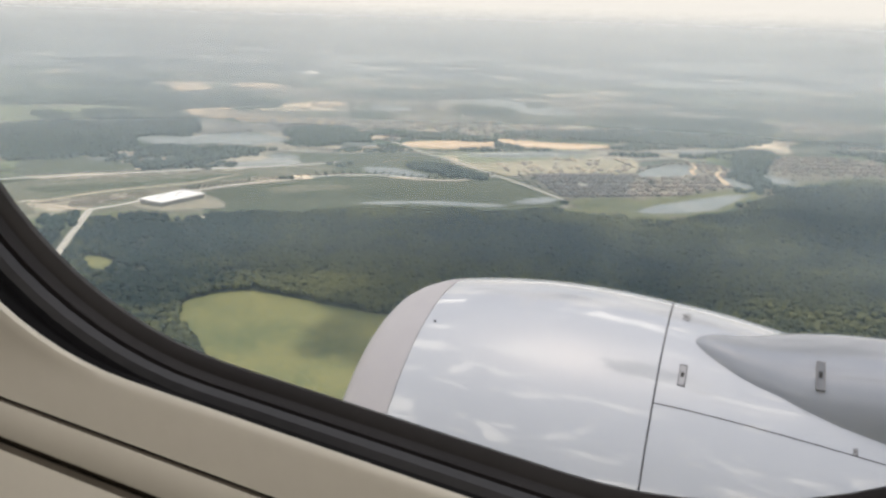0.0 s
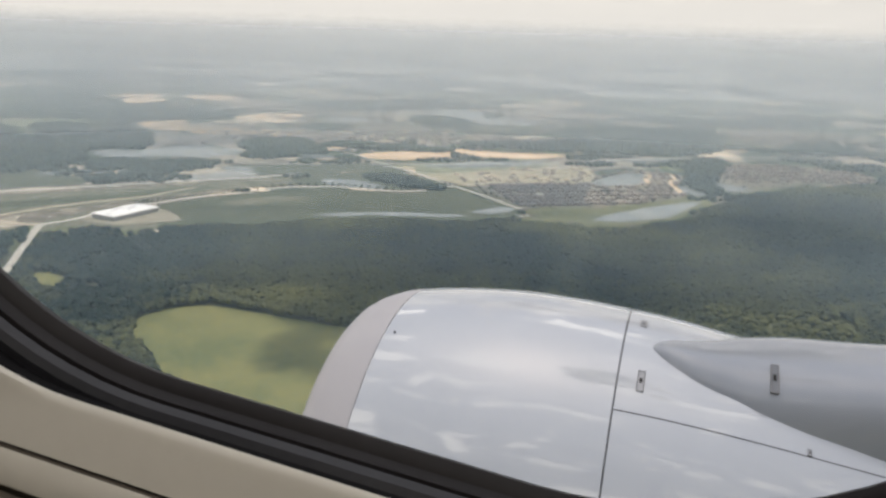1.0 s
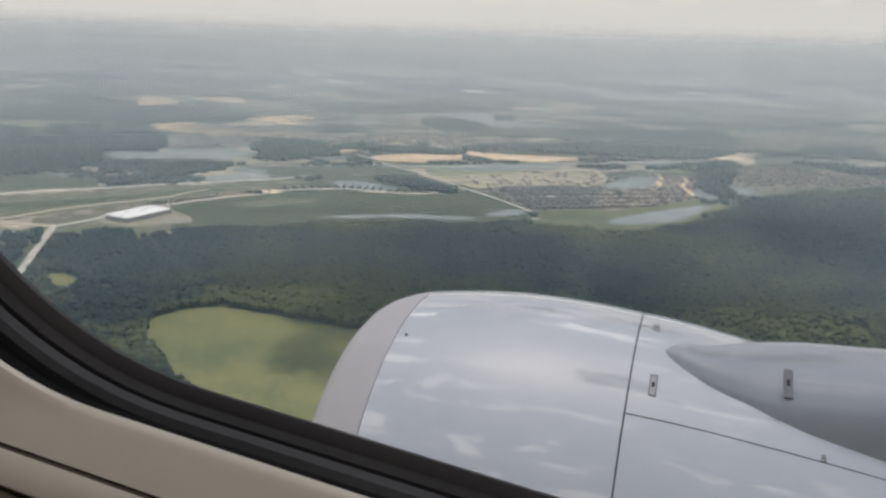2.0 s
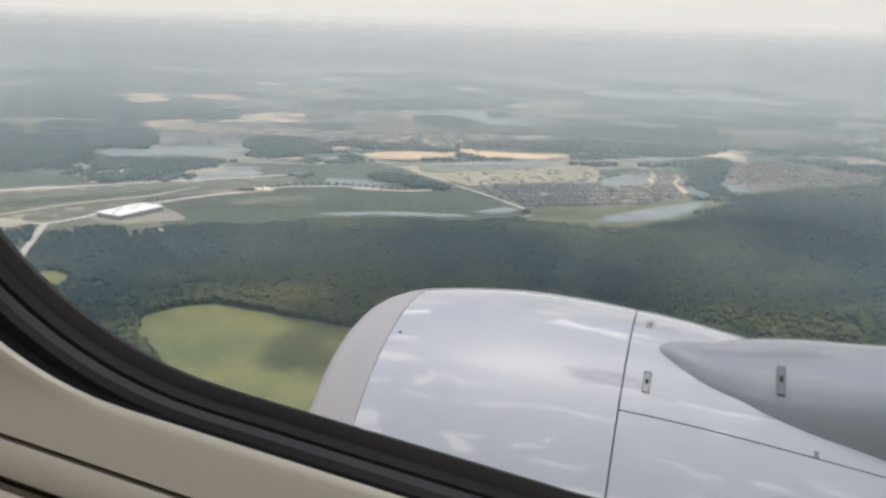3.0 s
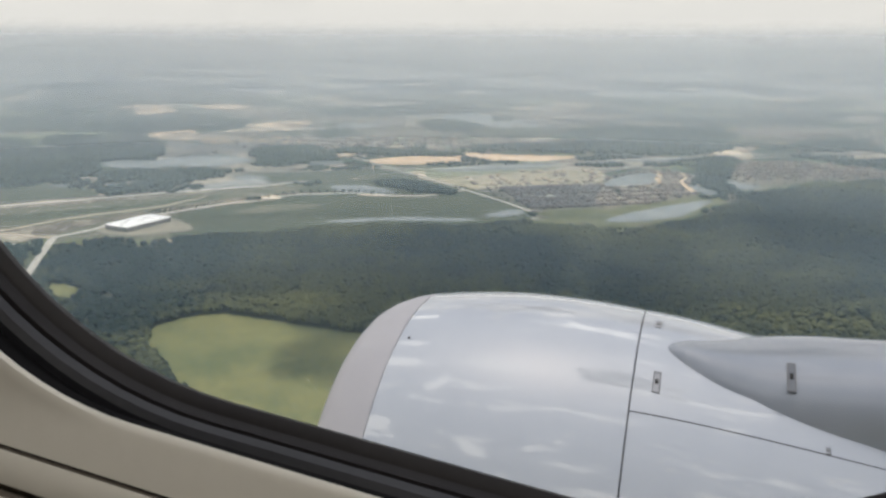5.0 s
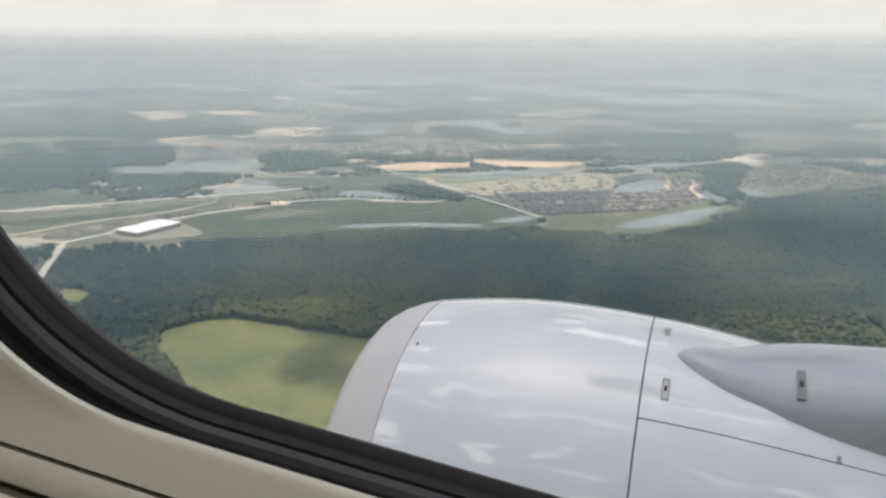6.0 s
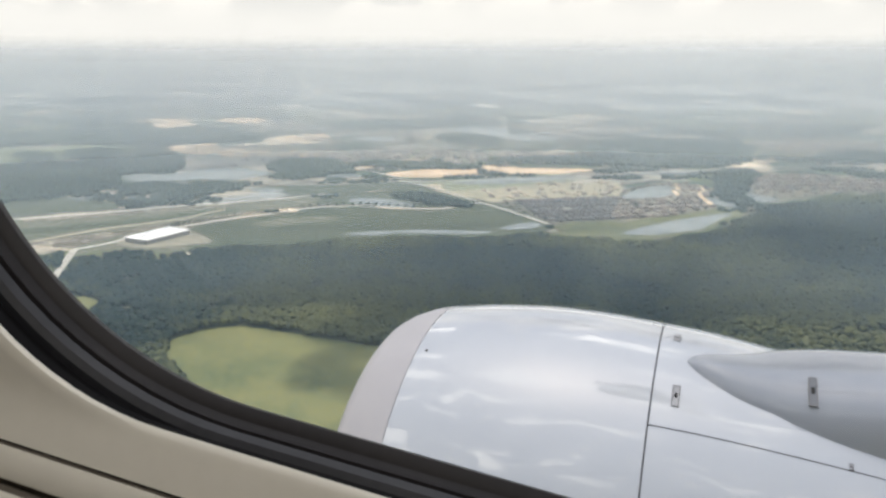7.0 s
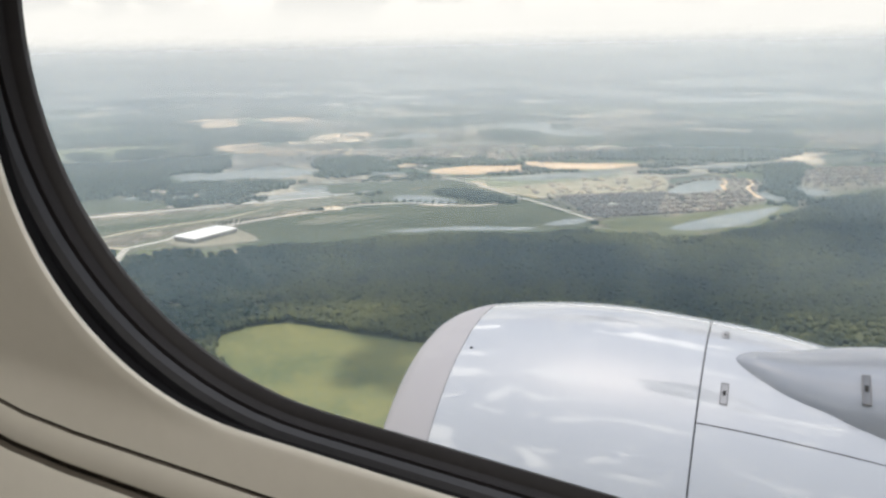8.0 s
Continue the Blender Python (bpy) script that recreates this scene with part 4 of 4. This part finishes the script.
# pylon fairing: rounded sections that widen aft
PX = (-0.066, -0.055, -0.035, -0.013, 0.05, 0.10, 0.167, 0.26, 0.30, 0.425, 0.67, 1.2, 2.2)
PY = (3.165, 3.165, 3.167, 3.168, 3.172, 3.18, 3.20, 3.245, 3.255, 3.27, 3.27, 3.27, 3.27)
PW = (0.02, 0.055, 0.082, 0.105, 0.150, 0.185, 0.224, 0.282, 0.300, 0.325, 0.320, 0.32, 0.31)
TX, TZ = (-0.066, -0.04, 0.0, 0.1, 0.26, 0.54, 0.72, 2.2), (-1.172, -1.160, -1.153, -1.158, -1.166, -1.150, -1.138, -1.06)
loops = []
for x in list(np.linspace(-0.066, 0.1, 18)) + list(np.linspace(0.13, 0.9, 26)) + list(np.linspace(1.0, 2.2, 9)):
    w, mid, top = eased(x, PX, PW), eased(x, PX, PY), eased(x, TX, TZ)
    loop = []
    for a in np.linspace(0, 2 * math.pi, 65)[:-1]:
        c, s = math.cos(a), math.sin(a)
        k = (abs(c) ** 3.8 + abs(s) ** 3.8) ** (-1 / 3.8)
        loop.append((x, mid + w * c * k, top - 0.34 + 0.34 * s * k))
    loops.append(loop)
part("pylon_fairing", loft(loops, cap=True), grey_paint, engine, "glossy grey pylon fairing")


def on_cowl(x, ang, lift=0.0):
    """A frame on the cowl's skin: x aft, y round the girth, z outwards."""
    a = radians(ang)
    n = Vector((0, math.cos(a), math.sin(a)))
    return frame_at(Vector((x, AX_Y, AX_Z)) + n * (rad(x) + lift), n)


def frame_at(place, n):
    u = Vector((1, 0, 0))
    return Matrix.Translation(place) @ Matrix((u, n.cross(u), n)).transposed().to_4x4()


def latch(m, w, h, inner):
    """A flush latch plate with a raised rim and a lever in its recess."""
    bm = bmesh.new()
    t = w * 0.13
    for x0, x1, y0, y1 in ((-w / 2, w / 2, -h / 2, -h / 2 + t), (-w / 2, w / 2, h / 2 - t, h / 2), (-w / 2, -w / 2 + t, -h / 2 + t, h / 2 - t), (w / 2 - t, w / 2, -h / 2 + t, h / 2 - t)):
        box(bm, x0, x1, y0, y1, -0.004, 0.0016)
    bm.transform(m)
    rim = part("latch", bm, latch_metal, engine, "small metal latch with a dark rim", smooth=False)
    bm = boxed(-w / 2 + t, w / 2 - t, -h / 2 + t, h / 2 - t, -0.004, 0.0008)
    bm.transform(m)
    part("latch_plate", bm, inner, rim, smooth=False)
    bm = boxed(-w * 0.20, w * 0.20, -h * 0.08, h * 0.14, -0.003, 0.0022)
    bmesh.ops.bevel(bm, geom=bm.edges[:], offset=0.0008, segments=1, affect="EDGES")
    bm.transform(m)
    part("latch_lever", bm, gap_dark, rim, smooth=False)
    return rim


latch(on_cowl(-0.108, 90.5), 0.026, 0.070, plate_paint)
latch(on_cowl(-0.087, 113.7), 0.028, 0.105, plate_paint)
latch(frame_at(Vector((0.376, 3.040, -1.1865)), Vector((0, -0.487, 0.871)).normalized()), 0.030, 0.13, latch_grey)
latch(on_cowl(0.50, 121.3), 0.016, 0.026, plate_paint)
bm = bmesh.new()
bmesh.ops.create_uvsphere(bm, u_segments=10, v_segments=6, radius=0.006)
bm.transform(on_cowl(-1.074, 109.0))
part("rivet", bm, gap_dark, engine)

wing = thing("wing", "pale grey wing root behind the engine pylon", "wing", AIR, kind="structure")
loops = []
for y, x0, chord, z, thick in ((0.17, 1.45, 3.2, -1.35, 0.34), (3.9, 1.75, 2.2, -1.30, 0.26)):
    loops.append([(x0 + chord * (0.5 - 0.5 * math.cos(a)), y, z + thick * math.sin(a) * (0.6 + 0.4 * math.cos(a))) for a in np.linspace(0, 2 * math.pi, 41)[:-1]])
part("wing_box", loft(loops, cap=True), grey_paint, wing)

# ---- the window and the cabin ----
def loop_of(x0, x1, z0, z1, rx, rz, y, n=20):
    """A rounded rectangle in a plane across the cabin."""
    out = []
    for cx, cz, a0 in ((x1 - rx, z1 - rz, 0), (x0 + rx, z1 - rz, 90), (x0 + rx, z0 + rz, 180), (x1 - rx, z0 + rz, 270)):
        for i in range(n + 1):
            a = radians(a0 + 90 * i / n)
            out.append((cx + rx * math.cos(a), y, cz + rz * math.sin(a)))
    return out


WX0, WX1, WZ0, WZ1, WR = -0.1664, 0.0552, -0.0920, 0.2630, 0.0788


def ring(off, y):
    return loop_of(WX0 - off, WX1 + off, WZ0 - off, WZ1 + off, WR + off, WR + off, y)


def dress(off, y, grow=0.0):
    """A loop of the panel round the window: off outwards, and rounder by grow. Below the window the panel leans into the cabin."""
    x0, x1, z0, z1 = -0.1533 - off - 1.35 * grow, 0.0612 + off + 1.35 * grow, -0.0892 - off, 0.2620 + off
    r = 0.0601 + off + grow
    loop = loop_of(x0, x1, z0, z1, min(r, (x1 - x0) / 2 - 0.001), min(r, (z1 - z0) / 2 - 0.001), y)
    return [(px, py - 0.40 * max(0.0, -0.0885 - pz), pz) for px, py, pz in loop]


win = thing("window_1", "oval cabin window with dark rubber seals, looking out over an engine", "window", CABIN, kind="structure")
part("outer_seal", loft([ring(0.02, 0.158), ring(0.004, 0.156), ring(0.001, 0.154), ring(0.0, 0.1518), ring(0.0007, 0.1502), ring(0.0016, 0.1494), ring(0.0020, 0.1476), ring(0.0016, 0.1466), ring(0.0024, 0.1462), ring(0.006, 0.146)]), seal_dark, win, "dark rubber outer seal")
part("middle_seal", loft([ring(0.006, 0.1462), ring(0.0022, 0.1458), ring(0.0015, 0.1452), ring(0.0017, 0.1432), ring(0.0028, 0.1421), ring(0.006, 0.1418)]), seal_grey, win, "grey rubber spacer ring")
part("inner_gap", loft([ring(0.006, 0.1425), ring(0.0042, 0.1418), ring(0.0045, 0.1345), dress(-0.0001, 0.1341), dress(-0.0002, 0.1306)]), seal_black, win, "black recessed gap")
glass, gt, gb = material("window glass", 0.0)
gt.nodes.remove(gb)
gl = node(gt, "ShaderNodeMixShader", {0: 0.02, 1: node(gt, "ShaderNodeBsdfTransparent", {"Color": (0.97, 0.98, 0.98, 1)}).outputs[0], 2: node(gt, "ShaderNodeBsdfGlossy", {"Roughness": 0.02}).outputs[0]})
gt.links.new(gl.outputs[0], gt.nodes["Material Output"].inputs[0])
bm = bmesh.new()
bm.faces.new([bm.verts.new(p) for p in ring(0.012, 0.1575)])
pane = part("pane", bm, glass, win, "clear acrylic pane", smooth=False)
pane.visible_shadow = False


wall = thing("wall_starboard", "cream plastic cabin wall panel with fine grooves below the window", "wall", CABIN, kind="structure")
part("window_reveal", loft([dress(0.0012, 0.1316), dress(-0.0003, 0.1315), dress(-0.0011, 0.1311), dress(-0.0014, 0.1306), dress(-0.0011, 0.1300), dress(-0.0004, 0.12965, 0.001), dress(0.0004, 0.1296, 0.003), dress(0.0022, 0.1296, 0.01), dress(0.0050, 0.1296, 0.05),
                            dress(0.0070, 0.1297, 0.10)]), panel_cream, wall, "cream plastic window surround")
part("groove", loft([dress(0.0070, 0.1297, 0.10), dress(0.0071, 0.1309, 0.10), dress(0.0077, 0.1309, 0.10), dress(0.0078, 0.1297, 0.10)]), groove_shade, wall, "dark groove in the panel")
part("reveal_step", loft([dress(0.0078, 0.1297, 0.10), dress(0.0081, 0.1295, 0.10), dress(0.0124, 0.1296, 0.101), dress(0.0130, 0.1300, 0.102)]), panel_cream, wall)
part("groove", loft([dress(0.0130, 0.1300, 0.102), dress(0.0133, 0.1316, 0.102), dress(0.0150, 0.1322, 0.103), dress(0.0151, 0.1303, 0.103)]), groove_shade, wall, "wide dark groove in the panel")
part("wall_panel", loft([dress(0.0151, 0.1303, 0.103), dress(0.0157, 0.1297, 0.104), dress(0.035, 0.1297, 0.11), loop_of(-2.0, 2.0, -0.5, 0.6, 0.02, 0.02, 0.098)]), panel_cream, wall)
part("fuselage_skin", loft([loop_of(-2.0, 2.0, -0.5, 0.6, 0.02, 0.02, 0.150), ring(0.02, 0.165), ring(0.02, 0.155)]), white_paint, wall)

cabin = thing("cabin_shell", "plain pale cabin walls, floor and ceiling behind the camera", "cabin", CABIN, kind="structure")
FUSE_Y, FUSE_Z, FUSE_R = -1.70, 0.05, 1.88


def hoop(r, a0, a1, n=40):
    return [(FUSE_Y + r * math.cos(radians(a)), FUSE_Z + r * math.sin(radians(a))) for a in np.linspace(a0, a1, n)]


for name, r, a0, a1, mat in (("ceiling_lining", FUSE_R, 16.9, 170, cabin_paint), ("port_lining", FUSE_R, 170, 224, cabin_paint), ("lower_lining", FUSE_R, 315, 343.2, cabin_paint), ("fuselage_tube", FUSE_R + 0.06, 16.5, 343.5, white_paint)):
    part(name, loft([[(x, y, z) for y, z in hoop(r, a0, a1)] for x in (-2.0, 2.0)], closed=False), mat, cabin)
for name, x in (("front_bulkhead", -2.0), ("rear_bulkhead", 2.0)):
    bm = bmesh.new()
    rim = hoop(FUSE_R + 0.06, 0, 351, 40)
    a, b = [bm.verts.new((x, y, z)) for y, z in rim], [bm.verts.new((x + math.copysign(0.04, x), y, z)) for y, z in rim]
    bm.faces.new(a), bm.faces.new(b)
    for i in range(40):
        bm.faces.new((a[i], a[(i + 1) % 40], b[(i + 1) % 40], b[i]))
    part(name, bm, cabin_paint, cabin)
part("floor", boxed(-2.0, 2.0, -3.12, -0.28, -1.30, -1.25), cabin_paint, cabin)
# Unseen fill lamp, added to brighten the panel round the window.
lamp = new("cabin_fill", bpy.data.lights.new("cabin_fill", "AREA"))
lamp.data.shape, lamp.data.size, lamp.data.size_y, lamp.data.energy, lamp.data.color = "RECTANGLE", 2.4, 0.3, 28.0, (1.0, 0.96, 0.89)
lamp.matrix_world = CABIN @ pose(0.9, -0.60, 1.45, 0, 0, 0)
